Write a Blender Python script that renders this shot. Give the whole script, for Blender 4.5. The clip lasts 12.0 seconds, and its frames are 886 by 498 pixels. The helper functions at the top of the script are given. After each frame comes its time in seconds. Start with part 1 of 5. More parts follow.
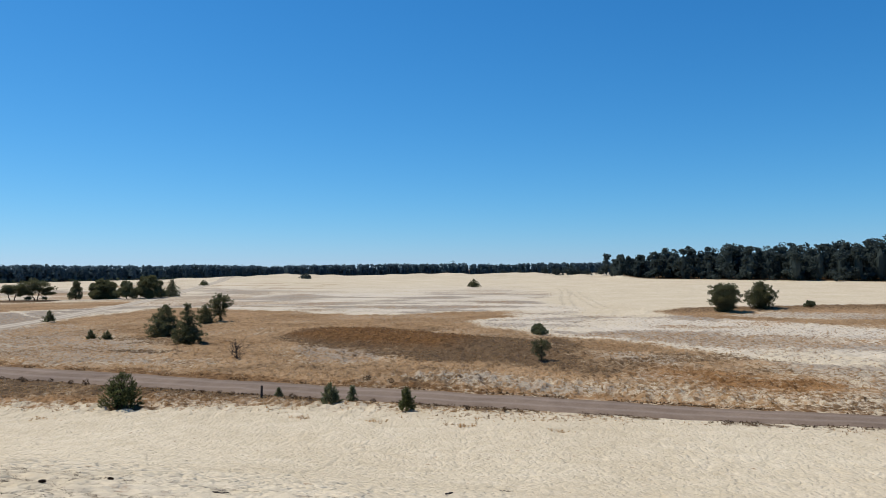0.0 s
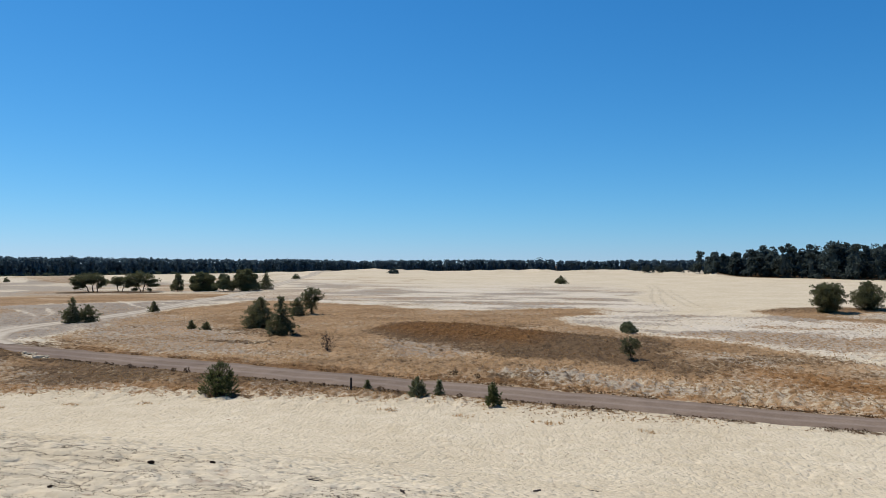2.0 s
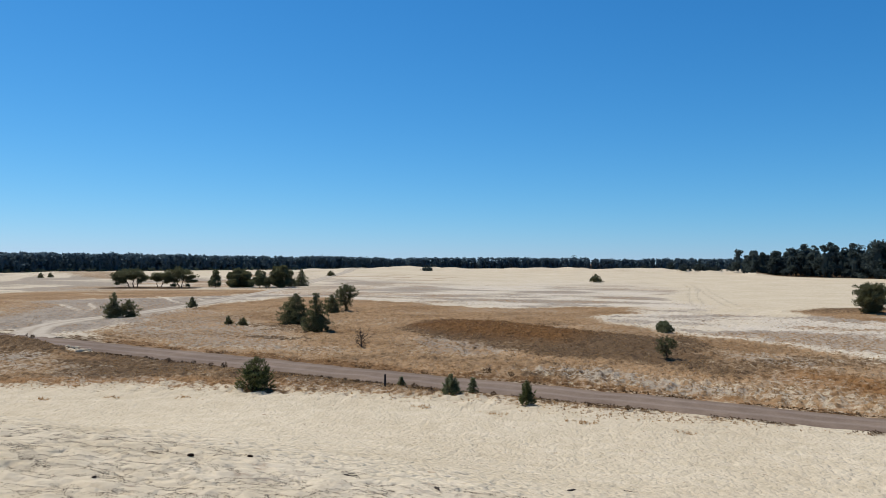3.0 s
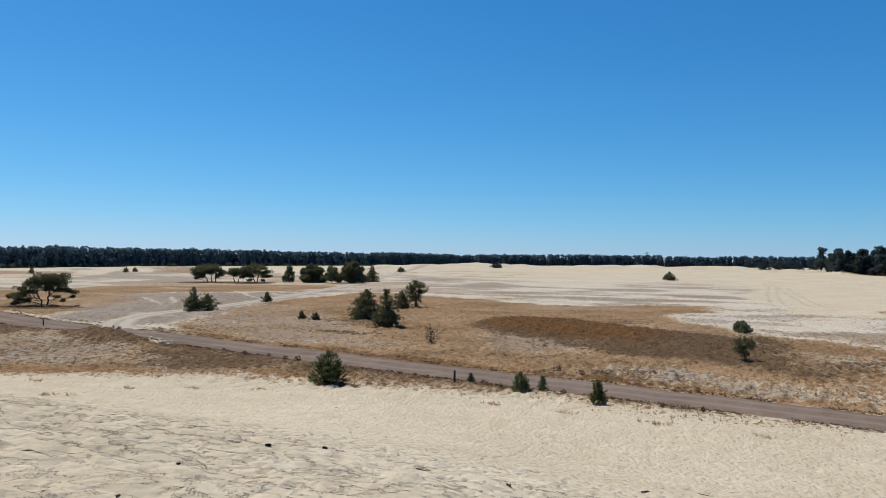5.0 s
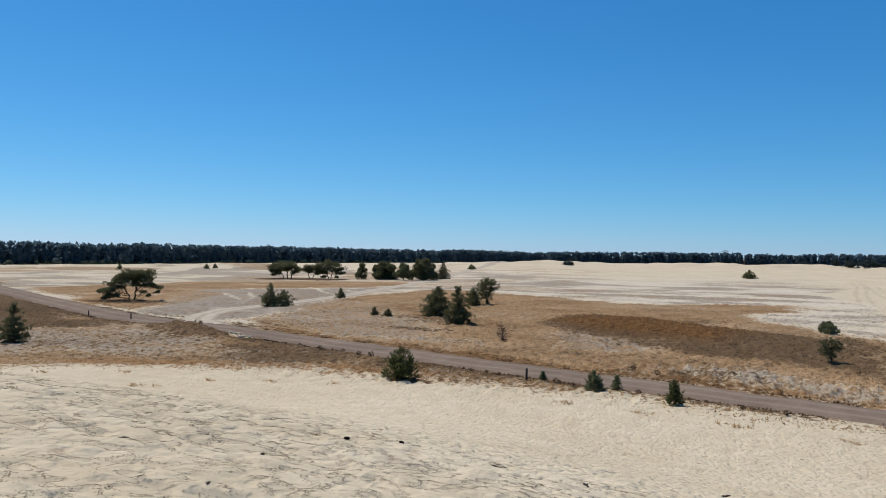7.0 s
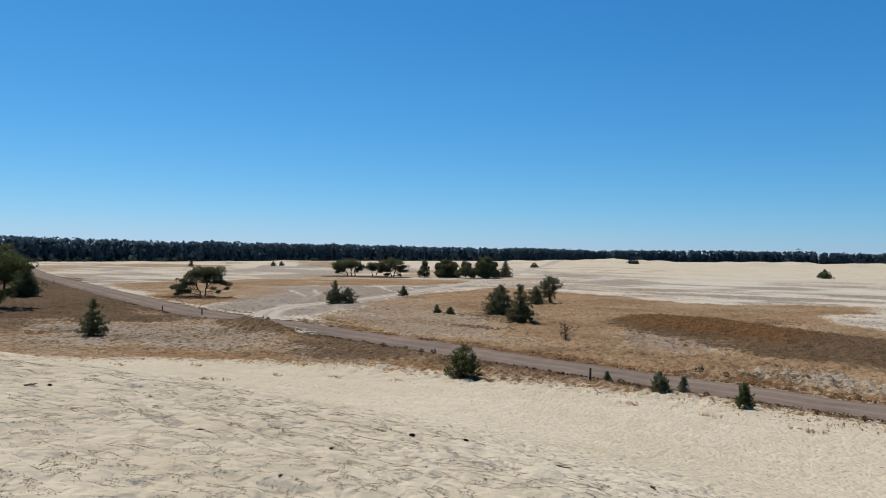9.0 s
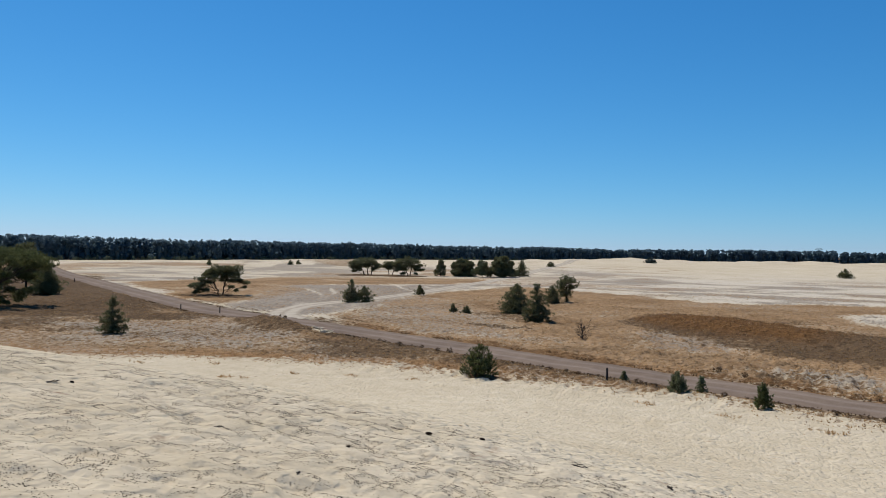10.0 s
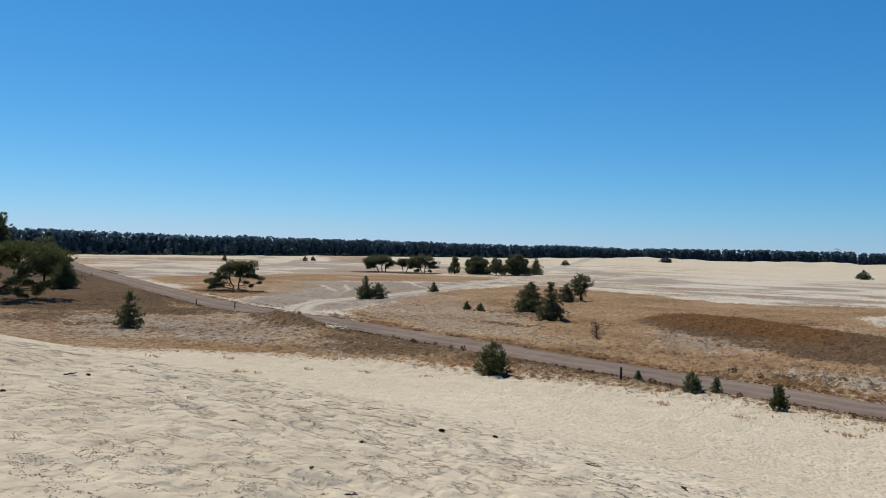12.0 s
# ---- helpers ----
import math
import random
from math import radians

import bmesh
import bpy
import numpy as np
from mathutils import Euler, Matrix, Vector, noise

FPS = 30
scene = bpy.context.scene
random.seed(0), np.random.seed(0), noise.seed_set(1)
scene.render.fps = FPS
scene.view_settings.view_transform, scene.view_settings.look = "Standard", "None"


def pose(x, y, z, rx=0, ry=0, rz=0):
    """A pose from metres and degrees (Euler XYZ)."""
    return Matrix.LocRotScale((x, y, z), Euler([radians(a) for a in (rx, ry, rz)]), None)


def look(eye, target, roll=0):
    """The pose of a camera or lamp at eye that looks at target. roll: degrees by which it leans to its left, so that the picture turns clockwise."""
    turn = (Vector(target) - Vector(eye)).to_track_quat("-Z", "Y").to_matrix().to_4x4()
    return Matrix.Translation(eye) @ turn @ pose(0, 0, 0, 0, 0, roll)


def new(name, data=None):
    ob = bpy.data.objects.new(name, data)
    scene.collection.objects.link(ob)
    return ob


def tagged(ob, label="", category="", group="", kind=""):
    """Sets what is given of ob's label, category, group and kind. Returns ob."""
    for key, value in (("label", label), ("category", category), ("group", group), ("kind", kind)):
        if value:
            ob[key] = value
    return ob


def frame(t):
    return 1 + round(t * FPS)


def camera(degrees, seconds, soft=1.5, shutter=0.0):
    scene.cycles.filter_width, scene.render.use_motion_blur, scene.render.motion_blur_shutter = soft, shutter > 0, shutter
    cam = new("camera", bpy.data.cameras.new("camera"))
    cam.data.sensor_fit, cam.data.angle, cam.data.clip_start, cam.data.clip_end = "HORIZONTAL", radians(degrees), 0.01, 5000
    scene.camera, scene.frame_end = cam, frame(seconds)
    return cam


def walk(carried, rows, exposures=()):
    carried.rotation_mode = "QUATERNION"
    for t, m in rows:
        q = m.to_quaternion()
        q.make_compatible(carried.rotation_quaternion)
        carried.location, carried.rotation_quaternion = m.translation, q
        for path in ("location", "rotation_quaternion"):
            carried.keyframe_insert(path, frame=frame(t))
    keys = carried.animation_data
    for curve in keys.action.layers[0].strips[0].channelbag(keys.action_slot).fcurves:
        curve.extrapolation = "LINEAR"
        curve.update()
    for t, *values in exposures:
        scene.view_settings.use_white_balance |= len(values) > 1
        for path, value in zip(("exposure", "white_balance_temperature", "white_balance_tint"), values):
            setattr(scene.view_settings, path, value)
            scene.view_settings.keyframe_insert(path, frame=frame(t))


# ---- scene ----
cam = camera(61.5, 12.0, soft=0.5)
EYE = 9.0  # the eye over the flat heath, on a sand dune
# seconds, x, y, z from the first eye, yaw to the left, pitch up, lean to the right
ROWS = [
    (0.0, 0.000, 0.000, 0.000, -0.00, 1.46, 0.39),
    (0.5, -0.020, -0.001, -0.002, 1.95, 1.36, 0.34),
    (1.0, -0.032, 0.007, -0.003, 3.80, 1.32, 0.28),
    (1.5, -0.045, 0.014, -0.002, 5.00, 1.20, 0.08),
    (2.0, -0.065, 0.010, -0.011, 6.64, 1.16, -0.10),
    (2.5, -0.073, 0.006, -0.012, 8.16, 1.03, -0.24),
    (3.0, -0.087, -0.001, -0.008, 9.24, 0.96, -0.37),
    (5.0, -0.132, -0.000, -0.016, 14.56, 0.66, -0.64),
    (5.5, -0.145, -0.011, -0.016, 15.84, 0.66, -0.71),
    (6.0, -0.158, -0.010, -0.019, 16.99, 0.55, -0.80),
    (6.5, -0.184, -0.021, -0.021, 18.28, 0.49, -0.81),
    (7.0, -0.198, -0.036, -0.023, 20.00, 0.39, -0.72),
    (9.0, -0.218, -0.091, -0.010, 24.77, 0.18, -0.83),
    (9.5, -0.211, -0.110, -0.008, 25.67, 0.09, -0.82),
    (10.0, -0.210, -0.120, -0.005, 26.02, 0.08, -0.90),
    (10.5, -0.210, -0.107, -0.010, 26.44, -0.09, -0.97),
    (11.0, -0.211, -0.101, -0.012, 26.68, -0.15, -1.08),
    (11.5, -0.212, -0.097, -0.014, 26.83, -0.17, -1.23),
    (12.0, -0.220, -0.109, -0.015, 27.11, -0.13, -1.37),
]
walk(cam, [(t, pose(x, y, EYE + z, 90 + pitch, 0, yaw) @ pose(0, 0, 0, 0, 0, -lean)) for t, x, y, z, yaw, pitch, lean in ROWS], exposures=[(0.0, -0.09), (3.0, -0.12), (6.5, -0.18), (12.0, -0.22)])

# ---- daylight: clear summer sky, high sun ahead on the left ----
SUN_AZ, SUN_EL = 62.0, 57.0  # degrees to the left of +y, degrees up
world = bpy.data.worlds.new("sky")
scene.world = world
world.use_nodes = True
wn = world.node_tree.nodes
wl = world.node_tree.links
sky = wn.new("ShaderNodeTexSky")
sky.sky_type = "NISHITA"
sky.sun_disc = False
sky.sun_elevation = radians(SUN_EL)
sky.sun_rotation = radians(-SUN_AZ)
sky.altitude = 60
sky.air_density, sky.dust_density, sky.ozone_density = 1.0, 0.0, 2.5
wn["Background"].inputs["Strength"].default_value = 0.135
# deep clear-air blue: red and green fall off faster with height than the plain model gives
part_rgb, join_rgb = wn.new("ShaderNodeSeparateColor"), wn.new("ShaderNodeCombineColor")
wl.new(sky.outputs["Color"], part_rgb.inputs["Color"])
haze = wn.new("ShaderNodeMath")
haze.operation = "MULTIPLY"
haze.inputs[1].default_value = 0.17
wl.new(part_rgb.outputs["Red"], haze.inputs[0])
for channel, power, gain, lift, flat, even in (("Red", 1.45, 0.13, False, 1.0, 1.0), ("Green", 0.95, 0.625, False, 1.0, 1.0), ("Blue", 1.0, 0.79, True, 0.78, 1.47)):
    p, g, a, f, e = (wn.new("ShaderNodeMath") for _ in range(5))
    p.operation, g.operation, a.operation, f.operation, e.operation = "POWER", "MULTIPLY", "ADD", "POWER", "MULTIPLY"
    p.inputs[1].default_value, g.inputs[1].default_value, a.inputs[1].default_value = power, gain, 0.0
    f.inputs[1].default_value, e.inputs[1].default_value = flat, even
    wl.new(part_rgb.outputs[channel], p.inputs[0])
    for first, second in ((p, g), (g, a), (a, f), (f, e)):
        wl.new(first.outputs[0], second.inputs[0])
    if lift:
        wl.new(haze.outputs[0], a.inputs[1])
    wl.new(e.outputs[0], join_rgb.inputs[channel])
wl.new(join_rgb.outputs["Color"], wn["Background"].inputs["Color"])
sun_data = bpy.data.lights.new("sun", "SUN")
sun_data.energy, sun_data.angle, sun_data.color = 4.7, radians(0.53), (1.0, 0.945, 0.845)
sun = new("sun", sun_data)
sun_dir = Vector((-math.sin(radians(SUN_AZ)) * math.cos(radians(SUN_EL)), math.cos(radians(SUN_AZ)) * math.cos(radians(SUN_EL)), math.sin(radians(SUN_EL))))
sun.matrix_world = look(sun_dir * 60, (0, 0, 0))

# ---- lie of the land (numpy arrays of x, y in, heights in metres out) ----
def lattice(ix, iy, seed):
    n = (ix.astype(np.int64) * 374761393 + iy.astype(np.int64) * 668265263 + seed * 1442695041) & 0x7FFFFFFF
    n = ((n ^ (n >> 13)) * 1274126177) & 0x7FFFFFFF
    n = ((n ^ (n >> 16)) * 974634541) & 0x7FFFFFFF
    return ((n ^ (n >> 15)) & 0xFFFF) / 65535.0


def vnoise(x, y, seed=0):
    x, y = np.asarray(x, float), np.asarray(y, float)
    ix, iy = np.floor(x), np.floor(y)
    u, v = x - ix, y - iy
    u, v = u * u * (3 - 2 * u), v * v * (3 - 2 * v)
    a, b = lattice(ix, iy, seed), lattice(ix + 1, iy, seed)
    c, d = lattice(ix, iy + 1, seed), lattice(ix + 1, iy + 1, seed)
    return (a + (b - a) * u) * (1 - v) + (c + (d - c) * u) * v


def fbm(x, y, size, seed=0, octaves=4):
    total, amp, norm = 0.0, 1.0, 0.0
    for o in range(octaves):
        total = total + amp * vnoise(np.asarray(x) / size * 2**o + 17.3 * o, np.asarray(y) / size * 2**o - 9.1 * o, seed + o)
        norm += amp
        amp *= 0.5
    return total / norm


def smooth(a, b, v):
    t = np.clip((np.asarray(v, float) - a) / (b - a), 0, 1)
    return t * t * (3 - 2 * t)


def softplus(v, k=1.0):
    v = np.asarray(v, float) / k
    return k * np.where(v > 20, v, np.log1p(np.exp(np.minimum(v, 20))))


def mound(x, y, cx, cy, rx, ry, turn, h):
    c, s = math.cos(radians(turn)), math.sin(radians(turn))
    u, v = ((x - cx) * c + (y - cy) * s) / rx, (-(x - cx) * s + (y - cy) * c) / ry
    return h * np.exp(-(u * u + v * v))


def lip_line(x):
    return 10.0 - 0.028 * np.clip(-np.asarray(x, float) - 6, 0, 14) ** 2


def plain(x, y):
    r = np.hypot(x, y)
    az = np.degrees(np.arctan2(-np.asarray(x, float), y))
    z = 0.25 * (fbm(x, y, 45, 3, 2) - 0.5) * smooth(60, 120, r)
    # the open drift sand that rises to a far crest and falls behind it
    side = smooth(27, 15, az) * smooth(-75, -45, az)
    crest = 4.75 + 2.2 * (fbm(x, y, 60, 8, 3) - 0.5) * smooth(330, 410, r) + 1.6 * (fbm(x, y, 13, 12, 3) - 0.5) * smooth(350, 400, r)
    crest = crest - 0.25 + 5.5 * np.clip(fbm(x, y * 0.5, 26, 12, 3) - 0.5, 0, 1) * smooth(360, 405, r) * smooth(470, 430, r)
    z = z + side * crest * smooth(190, 430, r) * smooth(640, 470, r)
    # low white hillocks before the wood on the far left
    z = z + (1 - side) * 2.6 * smooth(0.46, 0.75, fbm(x, y, 34, 21, 3)) * smooth(386, 408, r) * smooth(480, 430, r) * smooth(52, 44, az)
    # banks in the heath
    z = z + mound(x, y, -3, 91, 27, 7, -44, 1.1) + mound(x, y, 86, 149, 38, 9, -5, 1.15)
    z = z + mound(x, y, -54.5, 67.3, 6.5, 2.2, -21, 1.15)
    # white hillocks on the far crest
    for cx, cy, w, h in ((85, 350, 6, 1.7), (57, 372, 6, 1.2), (72, 384, 5, 1.5), (49.5, 395, 6, 1.4), (36.5, 402, 7, 1.2), (64, 402, 8, 1.6)):
        z = z + mound(x, y, cx, cy, w, 9, 0, h)
    return z


def dune(x, y):
    x, y = np.asarray(x, float), np.asarray(y, float)
    xs = -22 * np.tanh(-x / 22)
    top = 7.35 - 0.1 * xs - 0.157 * np.maximum(y, -12)
    return top - 0.113 * softplus(y - lip_line(x), 0.7) - 0.25 * softplus(-x - 24, 3) - 0.02 * softplus(x - 25, 6)


def land(x, y):
    p, d = plain(x, y), dune(x, y)
    return p + softplus(d - p, 0.9)


# ---- materials ----
def material(name, rough=0.9):
    m = bpy.data.materials.new(name)
    m.use_nodes = True
    b = m.node_tree.nodes["Principled BSDF"]
    b.inputs["Roughness"].default_value = rough
    b.inputs["Specular IOR Level"].default_value = 0.04
    return m, m.node_tree.nodes, m.node_tree.links, b


def place_coords(n, l, scale):
    geo = n.new("ShaderNodeNewGeometry")
    mp = n.new("ShaderNodeMapping")
    mp.inputs["Scale"].default_value = scale if isinstance(scale, tuple) else (scale, scale, scale)
    l.new(geo.outputs["Position"], mp.inputs["Vector"])
    return mp.outputs["Vector"]


def noise_node(n, l, vec, scale, detail=5.0, rough=0.6):
    t = n.new("ShaderNodeTexNoise")
    t.inputs["Scale"].default_value, t.inputs["Detail"].default_value, t.inputs["Roughness"].default_value = scale, detail, rough
    l.new(vec, t.inputs["Vector"])
    return t.outputs["Fac"]


def ramp(n, l, fac, stops):
    r = n.new("ShaderNodeValToRGB")
    e = r.color_ramp.elements
    while len(e) < len(stops):
        e.new(0.5)
    for k, (p, c) in enumerate(stops):
        e[k].position, e[k].color = p, (*c, 1) if len(c) == 3 else c
    l.new(fac, r.inputs["Fac"])
    return r.outputs["Color"]


def mix(n, l, a, b, fac, mode="MIX"):
    m = n.new("ShaderNodeMix")
    m.data_type, m.blend_type = "RGBA", mode
    for sock, v in ((m.inputs[6], a), (m.inputs[7], b), (m.inputs[0], fac)):
        if hasattr(v, "links"):
            l.new(v, sock)
        else:
            sock.default_value = v if isinstance(v, (int, float)) else (*v, 1)
    return m.outputs[2]


def arith(n, l, op, a, b, clamp=False):
    m = n.new("ShaderNodeMath")
    m.operation, m.use_clamp = op, clamp
    for sock, v in ((m.inputs[0], a), (m.inputs[1], b)):
        if hasattr(v, "links"):
            l.new(v, sock)
        else:
            sock.default_value = v
    return m.outputs[0]


def bump(n, l, b, height, strength, distance):
    k = n.new("ShaderNodeBump")
    k.inputs["Strength"].default_value, k.inputs["Distance"].default_value = strength, distance
    l.new(height, k.inputs["Height"])
    l.new(k.outputs["Normal"], b.inputs["Normal"])


def ground_material():
    m, n, l, b = material("drift_sand_and_heath", 0.95)
    at = n.new("ShaderNodeAttribute")
    at.attribute_name = "cover"
    sep = n.new("ShaderNodeSeparateColor")
    l.new(at.outputs["Color"], sep.inputs["Color"])
    flat = place_coords(n, l, 1.0)
    fine = noise_node(n, l, flat, 9.0, 6)
    mid = noise_node(n, l, flat, 0.9, 5)
    wide = noise_node(n, l, flat, 0.09, 4)
    sand = ramp(n, l, mid, [(0.3, (0.552, 0.460, 0.318)), (0.7, (0.665, 0.566, 0.412))])
    sand = mix(n, l, sand, ramp(n, l, wide, [(0.35, (0.90, 0.88, 0.85)), (0.7, (1.0, 1.0, 1.0))]), 1.0, "MULTIPLY")
    sand = mix(n, l, sand, ramp(n, l, fine, [(0.3, (0.80, 0.78, 0.76)), (0.6, (1.0, 1.0, 1.0))]), 0.6, "MULTIPLY")
    rusty = n.new("ShaderNodeAttribute")
    rusty.attribute_name = "rust"
    bleach = arith(n, l, "MULTIPLY", rusty.outputs["Fac"], -1.0, True)
    sand = mix(n, l, sand, ramp(n, l, mid, [(0.3, (0.540, 0.472, 0.382)), (0.7, (0.640, 0.565, 0.462))]), bleach)
    crust = ramp(n, l, mid, [(0.3, (0.230, 0.188, 0.143)), (0.65, (0.345, 0.288, 0.222))])
    tan = ramp(n, l, mid, [(0.25, (0.190, 0.114, 0.057)), (0.5, (0.300, 0.190, 0.099)), (0.78, (0.395, 0.275, 0.163))])
    tan = mix(n, l, tan, ramp(n, l, wide, [(0.35, (0.80, 0.76, 0.72)), (0.5, (1.0, 1.0, 1.0)), (0.68, (1.14, 1.12, 1.10))]), 1.0, "MULTIPLY")
    dark = ramp(n, l, mid, [(0.25, (0.070, 0.044, 0.024)), (0.7, (0.150, 0.096, 0.053))])
    tan = mix(n, l, tan, ramp(n, l, mid, [(0.25, (0.190, 0.094, 0.036)), (0.75, (0.345, 0.192, 0.084))]), rusty.outputs["Fac"])
    dark = mix(n, l, dark, ramp(n, l, mid, [(0.25, (0.085, 0.041, 0.015)), (0.7, (0.180, 0.089, 0.032))]), rusty.outputs["Fac"])
    grain = arith(n, l, "SUBTRACT", fine, 0.5)

    speck = noise_node(n, l, flat, 3.2, 4, 0.7)
    cells = n.new("ShaderNodeTexVoronoi")
    cells.inputs["Scale"].default_value, cells.inputs["Randomness"].default_value = 1.55, 1.0
    l.new(place_coords(n, l, (1.25, 0.85, 0.2)), cells.inputs["Vector"])
    clumps = ramp(n, l, arith(n, l, "ADD", cells.outputs["Distance"], arith(n, l, "MULTIPLY", grain, 0.5)), [(0.16, (1, 1, 1)), (0.52, (0, 0, 0))])
    broken = arith(n, l, "ADD", arith(n, l, "MULTIPLY", arith(n, l, "SUBTRACT", clumps, 0.38), 0.42), arith(n, l, "ADD", arith(n, l, "MULTIPLY", arith(n, l, "SUBTRACT", speck, 0.5), 1.6), arith(n, l, "ADD", arith(n, l, "MULTIPLY", grain, 0.8), arith(n, l, "SUBTRACT", mid, 0.5))))

    def edge(mask, amount):
        v = arith(n, l, "ADD", mask, arith(n, l, "MULTIPLY", broken, amount))
        return ramp(n, l, v, [(0.28, (0, 0, 0)), (0.66, (1, 1, 1))])

    col = mix(n, l, sand, crust, edge(sep.outputs["Blue"], 0.7))
    col = mix(n, l, col, tan, edge(sep.outputs["Red"], 0.9))
    col = mix(n, l, col, dark, edge(sep.outputs["Green"], 0.7))
    grassy = arith(n, l, "MAXIMUM", sep.outputs["Red"], arith(n, l, "MAXIMUM", sep.outputs["Green"], sep.outputs["Blue"]))
    col = mix(n, l, col, mix(n, l, col, ramp(n, l, speck, [(0.36, (0.74, 0.72, 0.70)), (0.52, (1.0, 1.0, 1.0)), (0.66, (1.16, 1.16, 1.16))]), 1.0, "MULTIPLY"), grassy)
    l.new(col, b.inputs["Base Color"])
    pits = noise_node(n, l, place_coords(n, l, (4.8, 3.6, 2.0)), 1.0, 2, 0.5)
    pits = ramp(n, l, pits, [(0.32, (0, 0, 0)), (0.50, (0.75, 0.75, 0.75)), (0.72, (1, 1, 1))])
    tufted = arith(n, l, "MULTIPLY", arith(n, l, "MULTIPLY", clumps, arith(n, l, "MULTIPLY", grassy, at.outputs["Alpha"])), 1.1)
    bump(n, l, b, arith(n, l, "ADD", arith(n, l, "ADD", arith(n, l, "MULTIPLY", fine, 0.22), tufted), arith(n, l, "MULTIPLY", pits, arith(n, l, "ADD", arith(n, l, "MULTIPLY", at.outputs["Alpha"], 0.28), 0.36))), 0.8, 0.11)
    return m


def road_material():
    m, n, l, b = material("packed_gravel_track", 0.95)
    flat = place_coords(n, l, 1.0)
    at = n.new("ShaderNodeAttribute")
    at.attribute_name = "across"
    fine, mid, wide = noise_node(n, l, flat, 6, 6), noise_node(n, l, flat, 0.7, 4), noise_node(n, l, flat, 0.12, 3)
    col = ramp(n, l, mid, [(0.3, (0.175, 0.129, 0.095)), (0.7, (0.240, 0.181, 0.136))])
    col = mix(n, l, col, (0.29, 0.232, 0.188), ramp(n, l, at.outputs["Fac"], [(0.18, (0, 0, 0)), (0.3, (0.55, 0.55, 0.55)), (0.42, (0, 0, 0)), (0.58, (0, 0, 0)), (0.7, (0.55, 0.55, 0.55)), (0.82, (0, 0, 0))]))
    col = mix(n, l, col, ramp(n, l, wide, [(0.35, (0.85, 0.83, 0.82)), (0.7, (1.08, 1.06, 1.03))]), 1.0, "MULTIPLY")
    col = mix(n, l, col, ramp(n, l, fine, [(0.3, (0.8, 0.8, 0.8)), (0.7, (1.08, 1.08, 1.08))]), 0.8, "MULTIPLY")
    l.new(col, b.inputs["Base Color"])
    bump(n, l, b, fine, 0.5, 0.05)
    return m


def sand_track_material():
    m, n, l, b = material("loose_pale_sand", 0.95)
    flat = place_coords(n, l, 1.0)
    at = n.new("ShaderNodeAttribute")
    at.attribute_name = "across"
    fine, mid = noise_node(n, l, flat, 5, 6), noise_node(n, l, flat, 0.5, 4)
    col = ramp(n, l, mid, [(0.3, (0.430, 0.360, 0.272)), (0.7, (0.520, 0.444, 0.342))])
    col = mix(n, l, col, (0.31, 0.252, 0.182), ramp(n, l, at.outputs["Fac"], [(0.05, (0.7, 0.7, 0.7)), (0.18, (0, 0, 0)), (0.38, (0, 0, 0)), (0.5, (0.75, 0.75, 0.75)), (0.62, (0, 0, 0)), (0.82, (0, 0, 0)), (0.95, (0.7, 0.7, 0.7))]))
    col = mix(n, l, col, ramp(n, l, fine, [(0.3, (0.8, 0.8, 0.8)), (0.7, (1.05, 1.05, 1.05))]), 0.8, "MULTIPLY")
    l.new(col, b.inputs["Base Color"])
    bump(n, l, b, fine, 0.5, 0.05)
    return m


def island_material(name, stops, rough=0.85, through_light=0.0):
    m, n, l, b = material(name, rough)
    geo = n.new("ShaderNodeNewGeometry")
    flat = place_coords(n, l, 1.0)
    v = arith(n, l, "ADD", arith(n, l, "MULTIPLY", geo.outputs["Random Per Island"], 0.6), arith(n, l, "MULTIPLY", noise_node(n, l, flat, 0.8, 3), 0.4))
    l.new(ramp(n, l, v, stops), b.inputs["Base Color"])
    if through_light:
        glow = n.new("ShaderNodeBsdfTranslucent")
        both = n.new("ShaderNodeMixShader")
        both.inputs[0].default_value = through_light
        l.new(b.inputs["Base Color"].links[0].from_socket, glow.inputs["Color"])
        l.new(b.outputs[0], both.inputs[1])
        l.new(glow.outputs[0], both.inputs[2])
        l.new(both.outputs[0], n["Material Output"].inputs["Surface"])
    return m


def bark_material(name, a, c):
    m, n, l, b = material(name, 0.95)
    v = noise_node(n, l, place_coords(n, l, (6, 6, 1.5)), 3, 6)
    l.new(ramp(n, l, v, [(0.3, a), (0.7, c)]), b.inputs["Base Color"])
    bump(n, l, b, v, 0.8, 0.05)
    return m


GROUND = ground_material()
ROAD = road_material()
TRACK = sand_track_material()
NEEDLES = island_material("pine_needles", [(0.15, (0.098, 0.100, 0.050)), (0.5, (0.148, 0.149, 0.075)), (0.85, (0.208, 0.203, 0.108))], through_light=0.5)
NEEDLES_FRESH = island_material("young_pine_needles", [(0.15, (0.055, 0.064, 0.024)), (0.5, (0.115, 0.128, 0.050)), (0.85, (0.195, 0.194, 0.090))], through_light=0.5)
NEEDLES_GREY = island_material("grey_green_needles", [(0.15, (0.095, 0.105, 0.052)), (0.5, (0.175, 0.188, 0.098)), (0.85, (0.28, 0.285, 0.16))], through_light=0.45)
# bluish because the haze of distance is put into this foliage colour
WOOD_FAR_HAZED = island_material("hazed_far_wood_foliage", [(0.15, (0.078, 0.118, 0.142)), (0.5, (0.098, 0.142, 0.166)), (0.85, (0.122, 0.168, 0.186))], through_light=0.50)
